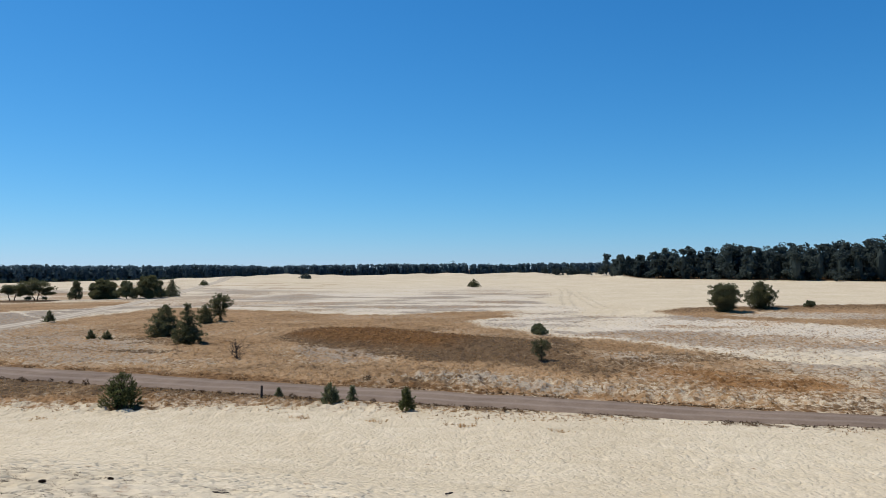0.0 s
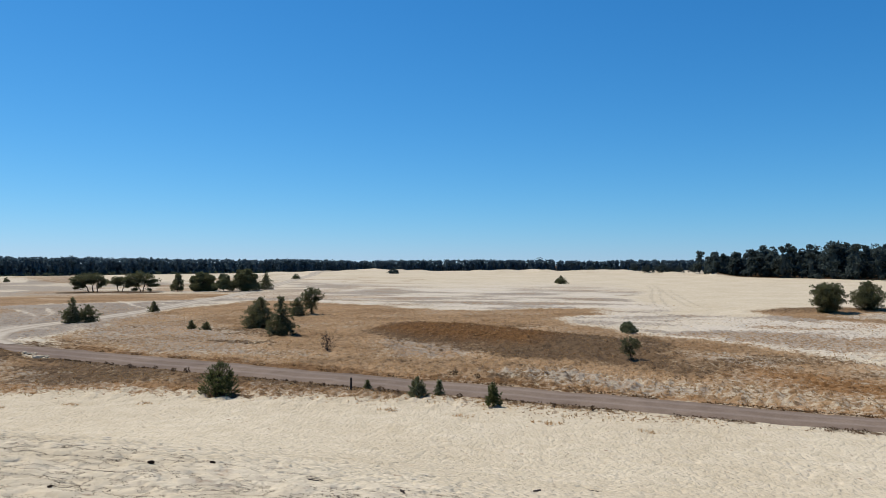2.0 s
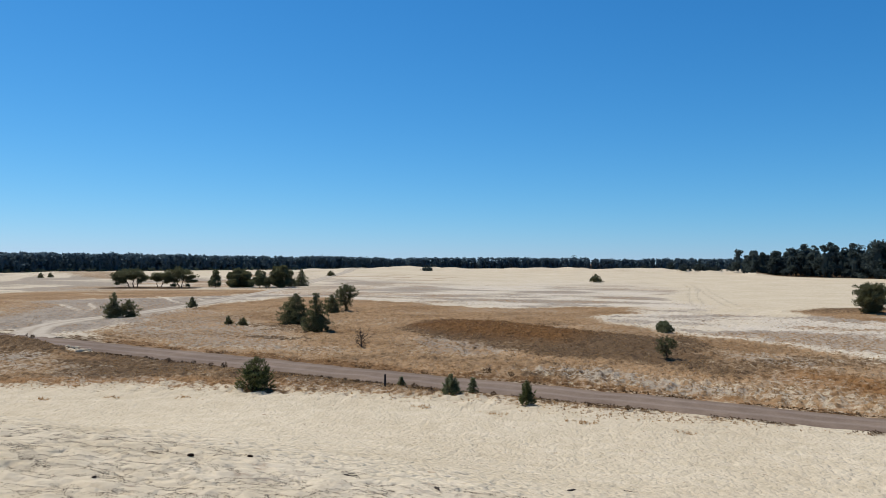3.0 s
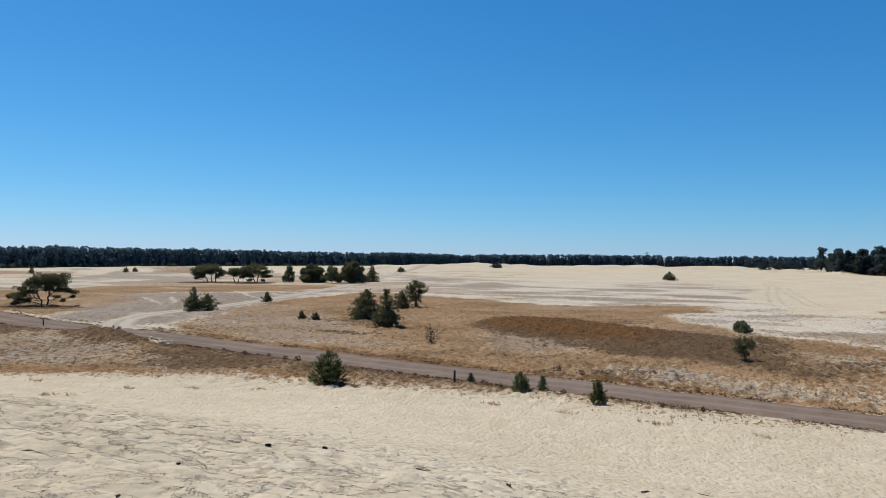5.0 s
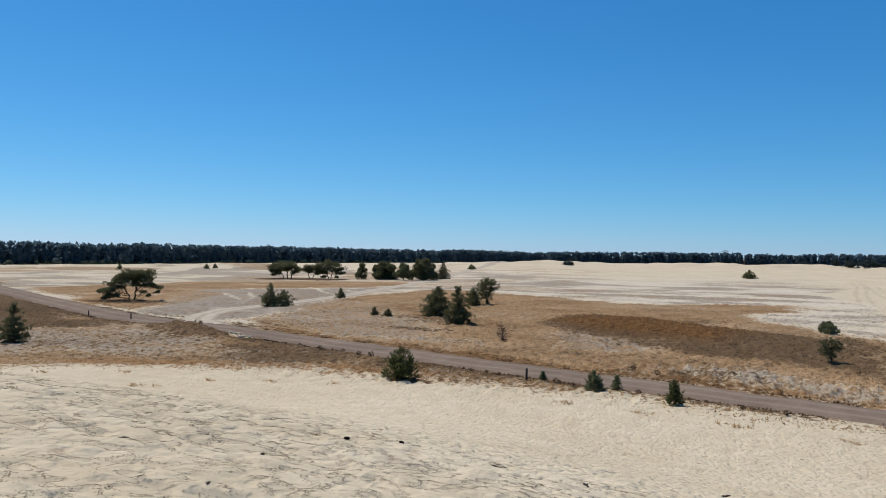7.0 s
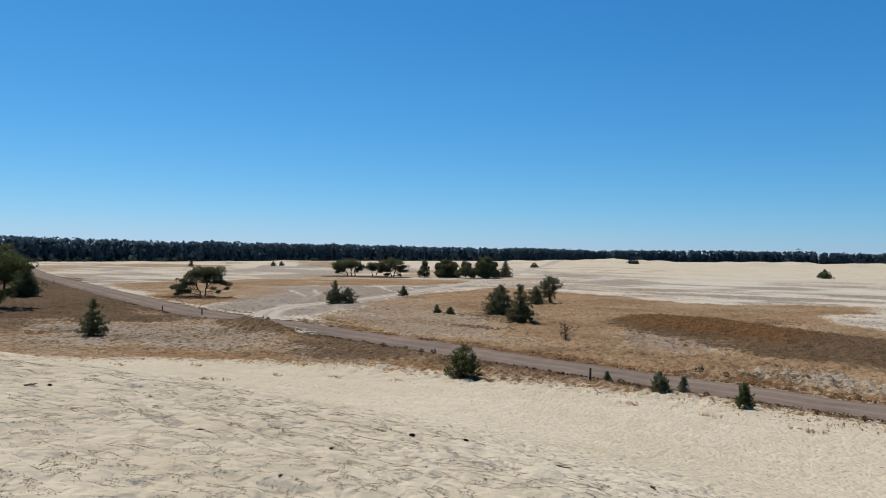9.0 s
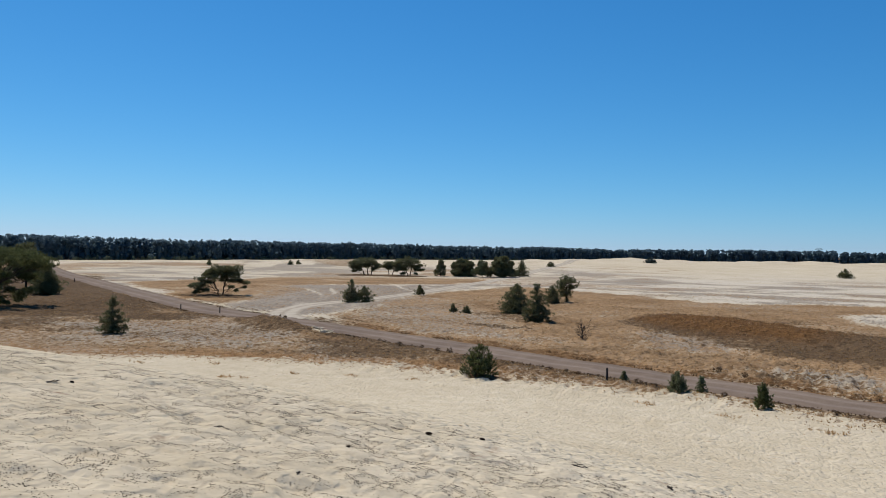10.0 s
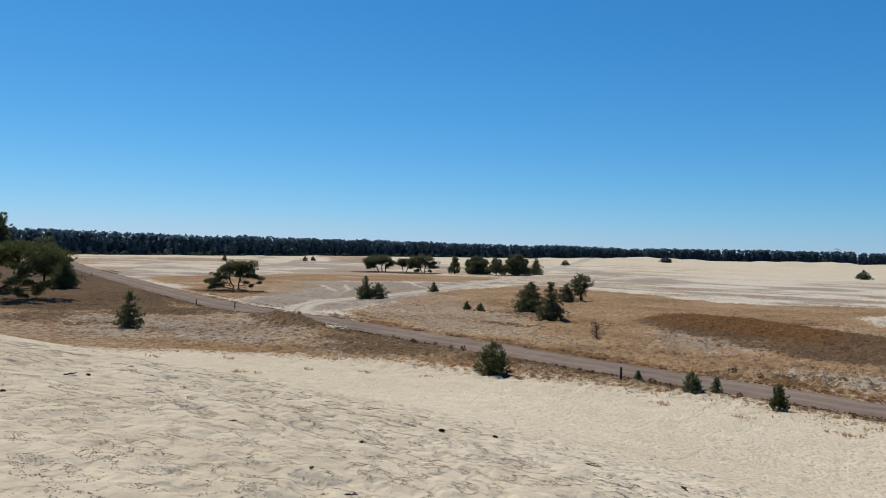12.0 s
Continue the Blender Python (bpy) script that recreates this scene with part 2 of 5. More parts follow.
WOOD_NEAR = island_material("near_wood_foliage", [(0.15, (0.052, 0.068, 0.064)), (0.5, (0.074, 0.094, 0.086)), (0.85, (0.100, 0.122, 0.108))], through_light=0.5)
SCRUB = island_material("grey_green_scrub", [(0.15, (0.062, 0.080, 0.056)), (0.5, (0.110, 0.135, 0.094)), (0.85, (0.165, 0.190, 0.130))], through_light=0.30)
STRAW = island_material("dry_grass_straw", [(0.1, (0.319, 0.177, 0.070)), (0.45, (0.444, 0.271, 0.116)), (0.8, (0.567, 0.388, 0.201))], through_light=0.40)
STRAW_DARK = island_material("dead_brown_grass", [(0.1, (0.141, 0.076, 0.033)), (0.5, (0.238, 0.130, 0.056)), (0.85, (0.336, 0.194, 0.087))], through_light=0.40)
HEATHER = island_material("dead_heather", [(0.15, (0.054, 0.032, 0.020)), (0.5, (0.135, 0.083, 0.045)), (0.85, (0.230, 0.149, 0.075))], through_light=0.20)
TUSSOCK = island_material("tussock_straw", [(0.1, (0.239, 0.136, 0.060)), (0.5, (0.419, 0.260, 0.120)), (0.85, (0.657, 0.452, 0.229))], through_light=0.6)
BARK = bark_material("pine_bark", (0.035, 0.026, 0.021), (0.095, 0.066, 0.048))
DEAD_WOOD = bark_material("dead_grey_wood", (0.035, 0.028, 0.024), (0.10, 0.082, 0.07))
CLOD = bark_material("crusted_pale_sand", (0.40, 0.32, 0.22), (0.56, 0.46, 0.32))
CONE = bark_material("pine_cone_scales", (0.018, 0.012, 0.009), (0.06, 0.04, 0.028))
LITTER = island_material("dark_litter", [(0.2, (0.030, 0.020, 0.014)), (0.6, (0.060, 0.042, 0.029)), (0.9, (0.115, 0.083, 0.055))])

# ---- mesh helpers ----
def mesh_of(name, verts, faces, mats, smooth_faces=False, index=None):
    """A mesh from numpy arrays: verts (n, 3), faces (m, 3 or 4)."""
    me = bpy.data.meshes.new(name)
    verts, faces = np.asarray(verts, np.float32), np.asarray(faces, np.int32)
    k = faces.shape[1]
    me.vertices.add(len(verts))
    me.vertices.foreach_set("co", verts.ravel())
    me.loops.add(faces.size)
    me.loops.foreach_set("vertex_index", faces.ravel())
    me.polygons.add(len(faces))
    me.polygons.foreach_set("loop_start", np.arange(0, faces.size, k, dtype=np.int32))
    me.polygons.foreach_set("use_smooth", np.full(len(faces), smooth_faces))
    for m in mats if isinstance(mats, (list, tuple)) else [mats]:
        me.materials.append(m)
    if index is not None:
        me.polygons.foreach_set("material_index", np.asarray(index, np.int32))
    me.update(calc_edges=True)
    me.validate()
    return me


def part(name, me, parent, label=""):
    ob = new(name, me)
    ob.parent = parent
    return tagged(ob, label)


def thing(name, x, y, turn=0.0, sink=0.03, size=1.0):
    """An Empty on the ground, at the base of a thing."""
    e = new(name)
    e.empty_display_size = 0.3
    e.matrix_world = pose(x, y, float(land(x, y)) - sink, 0, 0, turn) @ Matrix.Diagonal((size, size, size, 1))
    return e


# ---- what covers the ground ----
def band(x, y, pts):
    """The height y of a line through pts at each x."""
    return np.interp(x, [p[0] for p in pts], [p[1] for p in pts])


ROAD_LINE = [(75, 24), (45, 35), (25.5, 43.0), (17.7, 45.4), (9.5, 48.6), (-0.1, 52.2), (-11.1, 56.1), (-24.2, 61.1), (-40.0, 67.3), (-52, 71.8), (-63, 76.0), (-76, 80.3), (-104, 95.6), (-150, 122), (-214, 160), (-300, 215)]
TRACK_LINE = [(-58.5, 75.5), (-63.5, 80.5), (-68.5, 90.0), (-70.5, 100), (-70.5, 110), (-71.5, 126), (-74, 146), (-80, 180), (-90, 241), (-100, 310), (-107, 375), (-110, 430)]
SAND_EDGE = [(-90, 36), (-60, 40.0), (-50, 42.5), (-41, 45.5), (-32, 47.6), (-20, 49.4), (-12, 49.2), (-6, 48.6), (-2, 46.6), (7.5, 44.9), (14, 43.0), (24, 40.0), (80, 18)]
# outlines of what grows where on the heath
FIELD = [(-42, 66), (-58, 84), (-64, 100), (-68, 122), (-66, 150), (-69, 178), (-49, 168), (-27, 157), (-9, 138), (-1, 152), (11, 151), (15, 137), (7, 126), (5, 116), (12, 106), (19, 95), (28, 89), (32, 74), (46, 60), (80, 40), (80, 22), (25, 44), (0, 52)]
FIELD_WEST = [(-152, 128), (-146, 152), (-150, 195), (-135, 213), (-105, 220), (-84, 208), (-82, 176), (-95, 160), (-109, 147), (-92, 120), (-82, 100), (-80, 86), (-97, 94)]
GREY_WEST = [(-67, 100), (-69, 126), (-60, 128), (-44, 106), (-30, 81), (-30, 74), (-40, 72), (-50, 80)]
DARK_BANK = [(-24, 97), (-19, 102), (-14, 109), (-9, 112), (-1.5, 94), (6, 101), (11, 103), (16, 96), (15.5, 76), (21, 69), (24, 63.5), (19, 59.5), (12.6, 61.5), (8.6, 65), (4, 68.5), (-3, 70), (-8, 78), (-17, 91)]
RIDGE = [(-20, 100), (-14.5, 105), (-9, 112), (-2, 94), (4, 88), (0, 80), (-6, 84), (-12, 91)]
ORANGE = [(19, 67), (24.2, 63), (29, 55), (26, 52), (20, 58), (15, 62)]
HUMMOCKS = [(-6, 62), (-1.5, 67.5), (5.5, 63.5), (12, 59), (19, 55), (25.4, 51.6), (34, 46), (60, 34), (60, 30), (26, 45.5), (15, 50), (8.7, 54), (0, 57.5)]
RUTTED = [(-18, 86), (-12, 87), (-6, 79), (-3.6, 73), (-8, 69), (-14, 71)]
GRASS_BANK = [(42, 146), (49, 153), (60, 160), (64, 150), (69, 151), (88, 148), (130, 140), (120, 84), (61, 103), (54.6, 117), (44, 129)]
PALE_BANK = [(50, 137), (62, 141), (76, 137), (95, 133), (90, 120), (66, 125), (52, 130)]
PALE_LANE = [(26, 89), (34, 87.5), (40, 84), (46, 78), (60, 68), (56, 60), (42, 70.5), (35, 75.5), (29, 80)]
CREAM = [(33, 380), (36.5, 291), (29, 178), (27, 143), (36, 133), (48, 152), (62, 165), (90, 152), (160, 140), (260, 250), (120, 420)]
BROWN_HILL = [(-223, 165), (-180, 146), (-105, 94), (-76, 74), (-70, 67), (-79, 64), (-84, 60), (-92, 55), (-150, 60), (-240, 120)]
GREY_NEAR = [(-79, 57), (-75, 63.5), (-61, 66.5), (-55, 64.5), (-47, 60.5), (-45, 55.6), (-55, 51), (-63, 48)]
PALE_WEST = [(-250, 200), (-214, 211), (-240, 290), (-184, 279), (-142, 190), (-157, 156), (-185, 157)]
CRUST_WEST = [(-116, 143), (-97, 162), (-82, 162), (-73, 148), (-69, 120), (-71, 100), (-66, 82), (-78, 84), (-89, 102), (-98, 118)]


WOOD_EDGE = [(-40, 315), (-31, 328), (-20, 345), (-13.6, 358), (-13, 800), (10, 790), (20, 745), (27, 685), (35, 605), (45, 508), (56, 470), (70, 440), (85, 430)]
RUTS = [[(-74, 139), (-79, 144), (-86, 153), (-92, 162), (-98, 168)], [(-73, 140), (-76, 150), (-84, 162)], [(-73, 132), (-68, 134.5), (-57, 127.5), (-45, 118.5)], [(-70, 124), (-60, 122), (-50, 124)], [(43, 275), (41.5, 254), (34, 208), (28, 164), (27.6, 148)], [(44, 250), (42.5, 238), (37.7, 191), (33, 150), (34, 136)], [(-69.8, 93), (-77, 108), (-84, 119), (-98, 133)], [(-70, 97), (-79, 113), (-86, 126), (-96, 139)], [(-62, 104), (-58, 95), (-54, 90), (-48, 88)], [(-14, 84), (-9, 80), (-6, 74)], [(-17, 84), (-12, 79), (-9, 72)]]


def blot(x, y, cx, cy, rx, ry, turn, soft=0.5):
    c, s = math.cos(radians(turn)), math.sin(radians(turn))
    u, v = ((x - cx) * c + (y - cy) * s) / rx, (-(x - cx) * s + (y - cy) * c) / ry
    return smooth(1 + soft, 1 - soft, np.sqrt(u * u + v * v))


def zone(x, y, pts, soft, wob=0.0):
    """1 inside an outline, 0 outside, with a soft and uneven edge."""
    x, y = np.asarray(x, float), np.asarray(y, float)
    out = np.zeros(np.shape(x))
    p = np.array(pts, float)
    pad = soft + 12
    near = (x > p[:, 0].min() - pad) & (x < p[:, 0].max() + pad) & (y > p[:, 1].min() - pad) & (y < p[:, 1].max() + pad)
    u, v = x[near], y[near]
    inside = np.zeros(u.shape, bool)
    for (ax, ay), (bx, by) in zip(pts, pts[1:] + pts[:1]):
        if ay != by:
            inside ^= ((ay > v) != (by > v)) & (u < ax + (v - ay) * (bx - ax) / (by - ay))
    gap = road_gap(u, v, pts + pts[:1]) * np.where(inside, 1, -1)
    if np.ndim(wob):
        gap = gap + wob[near]
    out[near] = smooth(-soft, soft, gap)
    return out


def cover(x, y):
    """How much tan grass, dark dead grass and grey crust there is at each place, and how rusty (or, below 0, how bleached) it is."""
    x, y = np.asarray(x, float), np.asarray(y, float)
    r = np.hypot(x, y)
    az = np.degrees(np.arctan2(-x, y))
    wob = 7.0 * (fbm(x, y, 14, 31, 5) - 0.5)
    wide_wob = wob * np.interp(r, [50, 150], [0.7, 2.0])
    streak = fbm(x + 0.4 * y, y * 2.2, 16, 41, 4)
    thin_streak = fbm(x * 0.6, y * 1.0, 9, 45, 5)
    patch = fbm(x, y, 9, 51, 4)
    tuft = fbm(x, y, 1.6, 53, 3)
    past_sand = smooth(-2.6, 4.0, y + 0.9 * wob - band(x, y, SAND_EDGE))
    road_y = band(x, y, ROAD_LINE[::-1])
    near_side = smooth(1, -1, y - road_y) * past_sand
    side = road_gap(x, y, ROAD_LINE)
    lush = smooth(0.28, 0.52, 0.5 * patch + 0.5 * streak)
    # the tan fields beyond the track
    field = zone(x, y, FIELD, 3.5, wide_wob)
    tan = field * (0.54 + 0.38 * lush + 0.16 * smooth(100, 125, r))
    west = zone(x, y, FIELD_WEST, 4, wide_wob)
    tan = np.maximum(tan, west * (0.66 + 0.34 * lush))
    crust = field * (0.52 + 0.2 * (1 - lush))
    for outline, less, grey in ((GREY_WEST, 0.36, 0.75), (RUTTED, 0.36, 0.85), (HUMMOCKS, 0.38, 0.46)):
        m = zone(x, y, outline, 3.0, wob)
        tan, crust = tan * (1 - less * m * (0.7 + 0.6 * tuft)), np.maximum(crust, grey * m)
    # thin tufted grass past the end of the field
    thin_end = smooth(22, 34, x) * smooth(150, 120, r) * smooth(-4, 4, y - road_y) * (1 - zone(x, y, CREAM, 6, wob))
    tan = np.where(x > 22, tan * (1 - 0.42 * thin_end), tan)
    beyond = thin_end * (1 - field)
    tan = np.maximum(tan, beyond * (0.12 + 0.5 * smooth(0.48, 0.64, streak)))
    crust = np.maximum(crust, 0.40 * beyond)
    lane = zone(x, y, PALE_LANE, 4.0, wob)
    tan, crust = tan * (1 - 0.9 * lane), crust * (1 - 0.85 * lane)
    # the flat grey-streaked sand farther out
    reach = 330 + 110 * smooth(8, 26, az)
    flats = smooth(70, 95, r) * smooth(reach, reach - 110, r) * smooth(-1, 2, y - road_y) * (1 - zone(x, y, CREAM, 5, wide_wob)) * (1 - field) * (1 - west)
    crust = np.maximum(crust, flats * (0.22 + 0.22 * smooth(18, 28, az) + 0.5 * smooth(0.38, 0.60, 0.5 * streak + 0.5 * thin_streak)))
    tan = np.maximum(tan, flats * 0.5 * smooth(0.58, 0.70, thin_streak))
    tan = np.maximum(tan, flats * 0.52 * smooth(0.56, 0.68, fbm(x * 0.5 + 0.3 * y, y * 1.2, 26, 61, 3)) * smooth(300, 230, r))
    tan = np.maximum(tan, 0.62 * blot(x, y, -70, 305, 46, 26, -20, 0.7) * smooth(0.40, 0.58, streak))
    # far to the west: white hillocks, grey flats and strips of tan
    out_west = smooth(14, 24, az) * smooth(215, 245, r) * smooth(460, 420, r)
    tan = np.maximum(tan * (1 - 0.5 * out_west), out_west * 0.62 * smooth(0.52, 0.62, fbm(x, y, 30, 63, 4)))
    crust = np.maximum(crust * (1 - 0.4 * out_west), out_west * 0.68 * smooth(0.47, 0.58, fbm(x, y, 22, 65, 4)))
    pale_west = zone(x, y, PALE_WEST, 8, wide_wob)
    tan = tan * (1 - 0.7 * pale_west)
    m = zone(x, y, CRUST_WEST, 3.0, wob)
    tan, crust = tan * (1 - 0.32 * m), np.maximum(crust, 0.74 * m)
    # the long brown bank, rusty along its ridge
    bank = zone(x, y, DARK_BANK, 3.0, wob)
    ridge = zone(x, y, RIDGE, 3.5, wob)
    dark = bank * (0.36 + 0.44 * smooth(0.34, 0.56, 0.6 * patch + 0.4 * streak) + 0.5 * ridge)
    rust = np.maximum(0.9 * ridge, zone(x, y, ORANGE, 2.5, wob))
    tan = np.maximum(tan, np.maximum(0.8 * bank, 0.85 * zone(x, y, ORANGE, 2.5, wob) * (0.6 + 0.4 * lush)))
    dark = np.maximum(dark, 0.22 * zone(x, y, ORANGE, 2.5, wob))
    # the grassy bank under the pair of pines
    far_bank = zone(x, y, GRASS_BANK, 3.0, 0.6 * wob)
    pale_bank = zone(x, y, PALE_BANK, 3.0, 0.8 * wob)
    tan = np.maximum(tan, far_bank * (1 - 0.5 * pale_bank) * (0.7 + 0.3 * lush))
    crust = np.maximum(crust, 0.6 * pale_bank)
    dark = np.maximum(dark, far_bank * (1 - pale_bank) * (0.08 + 0.5 * smooth(136, 146, y + 0.07 * (x - 84))))
    # the near verge: crust, thin grass, a rusty fringe and brown slopes
    thin = near_side * smooth(0.38, 0.58, fbm(x, y * 1.6, 7, 47, 4))
    tan = np.where(near_side > 0, np.maximum(tan * (1 - near_side), near_side * (0.92 - 0.27 * thin)), tan)
    crust = np.maximum(crust, near_side * (0.5 + 0.2 * thin))
    hill = zone(x, y, BROWN_HILL, 3.0, wob)
    mound_top = blot(x, y, -55, 67.0, 8.5, 3.0, -21, 0.35)
    dark = np.maximum(dark, near_side * (0.38 + 0.34 * smooth(0.40, 0.6, patch)))
    dark = np.maximum(dark, hill * (0.76 + 0.30 * smooth(0.36, 0.56, 0.5 * patch + 0.5 * streak)))
    dark = np.maximum(dark, 0.75 * mound_top)
    tan = np.maximum(tan, np.maximum(0.85 * hill, mound_top))
    m = zone(x, y, GREY_NEAR, 2.5, wob)
    tan, dark, crust = tan * (1 - 0.34 * m), dark * (1 - 0.3 * m), np.maximum(crust, 0.75 * m)
    fringe = past_sand * smooth(7.0, 3.0, y + 0.9 * wob - band(x, y, SAND_EDGE)) * smooth(-8, -24, x)
    tan, rust, dark = np.maximum(tan, 0.72 * fringe), np.maximum(rust, 0.7 * fringe), np.maximum(dark * (1 - 0.6 * fringe), 0.16 * fringe)
    # dark growth along both sides of the track
    edge_w = np.interp(x, [-76, -40, 0, 26], [5.6, 5.6, 4.8, 3.6])
    verge = smooth(edge_w + 0.6, edge_w - 0.9, side + 0.14 * wob) * (r > 40) * (r < 150)
    dark = np.maximum(dark, verge * past_sand * (0.56 + 0.3 * smooth(0.36, 0.52, fbm(x, y, 2.2, 57, 3))) * np.where(y < road_y, 1.0, 0.75) * smooth(14, -2, x))
    rust = np.maximum(rust, 0.6 * verge * (y > road_y))
    dark = np.maximum(dark, 0.62 * smooth(edge_w - 0.3, edge_w - 1.6, side + 0.1 * wob) * smooth(0.38, 0.54, fbm(x, y, 1.5, 58, 3)) * (r > 40) * (r < 130) * smooth(-8, 4, x))
    # scattered darker patches; under the pines, brown needle litter with shade painted in
    dark = np.maximum(dark, 0.55 * smooth(0.56, 0.76, fbm(x, y * 1.8, 12, 71, 5)) * field * smooth(150, 110, r))
    dark = np.maximum(dark, 0.7 * blot(x, y, -33.5, 82.5, 5.5, 1.3, -8, 0.5))
    dark = np.maximum(dark, 0.6 * blot(x, y, -36, 97, 9, 3, -10, 0.6))
    for cx, cy, rx, ry in ((-97, 104, 8.5, 5), (-136, 214, 8, 9), (-128, 217, 6, 9), (-121, 218, 8, 9), (-104, 64, 11, 7), (-20.6, 49.2, 1.9, 0.9), (-30.4, 89.6, 3.0, 1.6), (-37.6, 100.6, 3.0, 1.7)):
        dark = np.maximum(dark, 0.95 * blot(x, y, cx, cy, rx, ry, 0, 0.3))
    # grey dust among the litter on the dune's brow
    crust = np.maximum(crust, 0.30 * smooth(1.5, -0.5, y - lip_line(x)) * smooth(-7, -1, y - lip_line(x)) * smooth(60, 30, r) * smooth(0.3, 0.6, patch))
    ruts = np.zeros(np.shape(x))
    for line in RUTS:
        ruts = np.maximum(ruts, smooth(0.75, 0.25, road_gap(x, y, line)) * np.interp(r, [80, 150, 260], [0.5, 0.8, 1.0]))
    # shadowed rims of the two far wheel ruts, painted in crust grey
    for line in RUTS[4:6]:
        crust = np.maximum(crust, 0.42 * smooth(0.9, 0.35, np.abs(road_gap(x, y, line) - 1.15)) * smooth(140, 170, r))
    rubble = blot(x, y, -47.6, 67.2, 2.6, 1.1, -35, 0.5) + 0.4 * smooth(0.9, 0.3, np.abs(side - 3.9)) * smooth(-60, -68, x) * (y > road_y) * smooth(0.36, 0.5, fbm(x, y, 5, 59, 3))
    ruts = np.interp(r, [120, 150, 175], [0.28, 0.4, 0.75]) * ruts * smooth(0.2, 0.42, patch) + rubble + 0.35 * blot(x, y, -59, 78.5, 4, 3, 30, 0.6)
    keep = 1 - np.clip(ruts, 0, 1)
    tan, dark, crust = tan * keep, dark * keep, crust * keep
    gap = r - band(az, r, WOOD_EDGE)
    tan = np.maximum(tan, 0.8 * smooth(-14, -2, gap) * (r > 200) * (az > -12))
    dark = np.maximum(dark, smooth(-6, 1, gap) * (r > 200))
    bleached = np.maximum(flats * (1 - out_west), 0.35 * out_west) * (0.6 + 0.4 * smooth(0.35, 0.6, patch)) * (1 - zone(x, y, CREAM, 8, wide_wob))
    return tan, dark, crust, np.clip(rust, 0, 1) - 0.6 * bleached


def road_gap(x, y, line):
    """Distance to a line."""
    best = np.full(np.shape(x), 1e9)
    for (ax, ay), (bx, by) in zip(line, line[1:]):
        dx, dy = bx - ax, by - ay
        t = np.clip(((x - ax) * dx + (y - ay) * dy) / (dx * dx + dy * dy), 0, 1)
        best = np.minimum(best, np.hypot(x - ax - t * dx, y - ay - t * dy))
    return best


def hollows(x, y):
    """Wind-blown and trodden hummocks on the dune's top, low where litter gathers."""
    wx, wy = x + 0.4 * (fbm(x, y, 1.3, 78, 2) - 0.5), y + 0.4 * (fbm(x, y, 1.3, 79, 2) - 0.5)
    return fbm(wx, wy, 0.23, 81, 2)


def relief(x, y):
    """Small forms: trodden sand, hummocks and tufts, that ride on the land."""
    r = np.hypot(x, y)
    on_top = smooth(2.5, -1.0, y - lip_line(x)) * smooth(60, 30, r)
    slope = (1 - on_top) * smooth(52, 44, y) * smooth(70, 50, r)
    a = hollows(x, y)
    b = fbm(x, y, 0.9, 85, 2)
    dimple = smooth(0.54, 0.80, fbm(x * 0.8 + 0.3 * y, y * 1.5, 0.42, 87, 2)) * smooth(0.35, 0.6, fbm(x, y, 2.4, 89, 2))
    z = on_top * (0.105 * (a - 0.5) - 0.012 * smooth(0.46, 0.60, a) + 0.10 * (b - 0.5) - 0.045 * dimple)
    c = fbm(x * 1.7, y * 0.9, 0.5, 91, 2)
    z = z + slope * (0.20 * (c - 0.5) - 0.05 * smooth(0.50, 0.60, c) + 0.14 * (fbm(x, y, 5, 95, 2) - 0.5))
    heath = smooth(44, 50, y + 0 * x) * smooth(240, 150, r)
    rough = 0.75 + 0.6 * zone(x, y, HUMMOCKS, 4.0) + 0.2 * zone(x, y, RUTTED, 4.0)
    z = z + heath * (0.30 * (fbm(x, y, 2.6, 99, 2) - 0.5) + 0.62 * rough * (fbm(x * 1.3, y * 0.8, 0.72, 103, 2) - 0.5))
    flat = np.minimum(smooth(2.6, 4.4, road_gap(x, y, ROAD_LINE)), smooth(2.0, 3.4, road_gap(x, y, TRACK_LINE)))
    return np.where(r > 40, z * flat - 0.06 * (1 - flat), z)


def ground_height(x, y):
    return land(x, y) + relief(x, y)


SURFACE = {}


def surface_height(x, y):
    """The height of the built ground itself, between its points."""
    r, a = np.hypot(x, y), np.degrees(np.arctan2(-np.asarray(x, float), y))
    rr, az, z = SURFACE["r"], SURFACE["az"], SURFACE["z"]
    i = np.clip(np.searchsorted(rr, r) - 1, 0, len(rr) - 2)
    j = np.clip(np.searchsorted(az, a) - 1, 0, len(az) - 2)
    u, v = np.clip((r - rr[i]) / (rr[i + 1] - rr[i]), 0, 1), np.clip((a - az[j]) / (az[j + 1] - az[j]), 0, 1)
    return (z[i, j] * (1 - v) + z[i, j + 1] * v) * (1 - u) + (z[i + 1, j] * (1 - v) + z[i + 1, j + 1] * v) * u


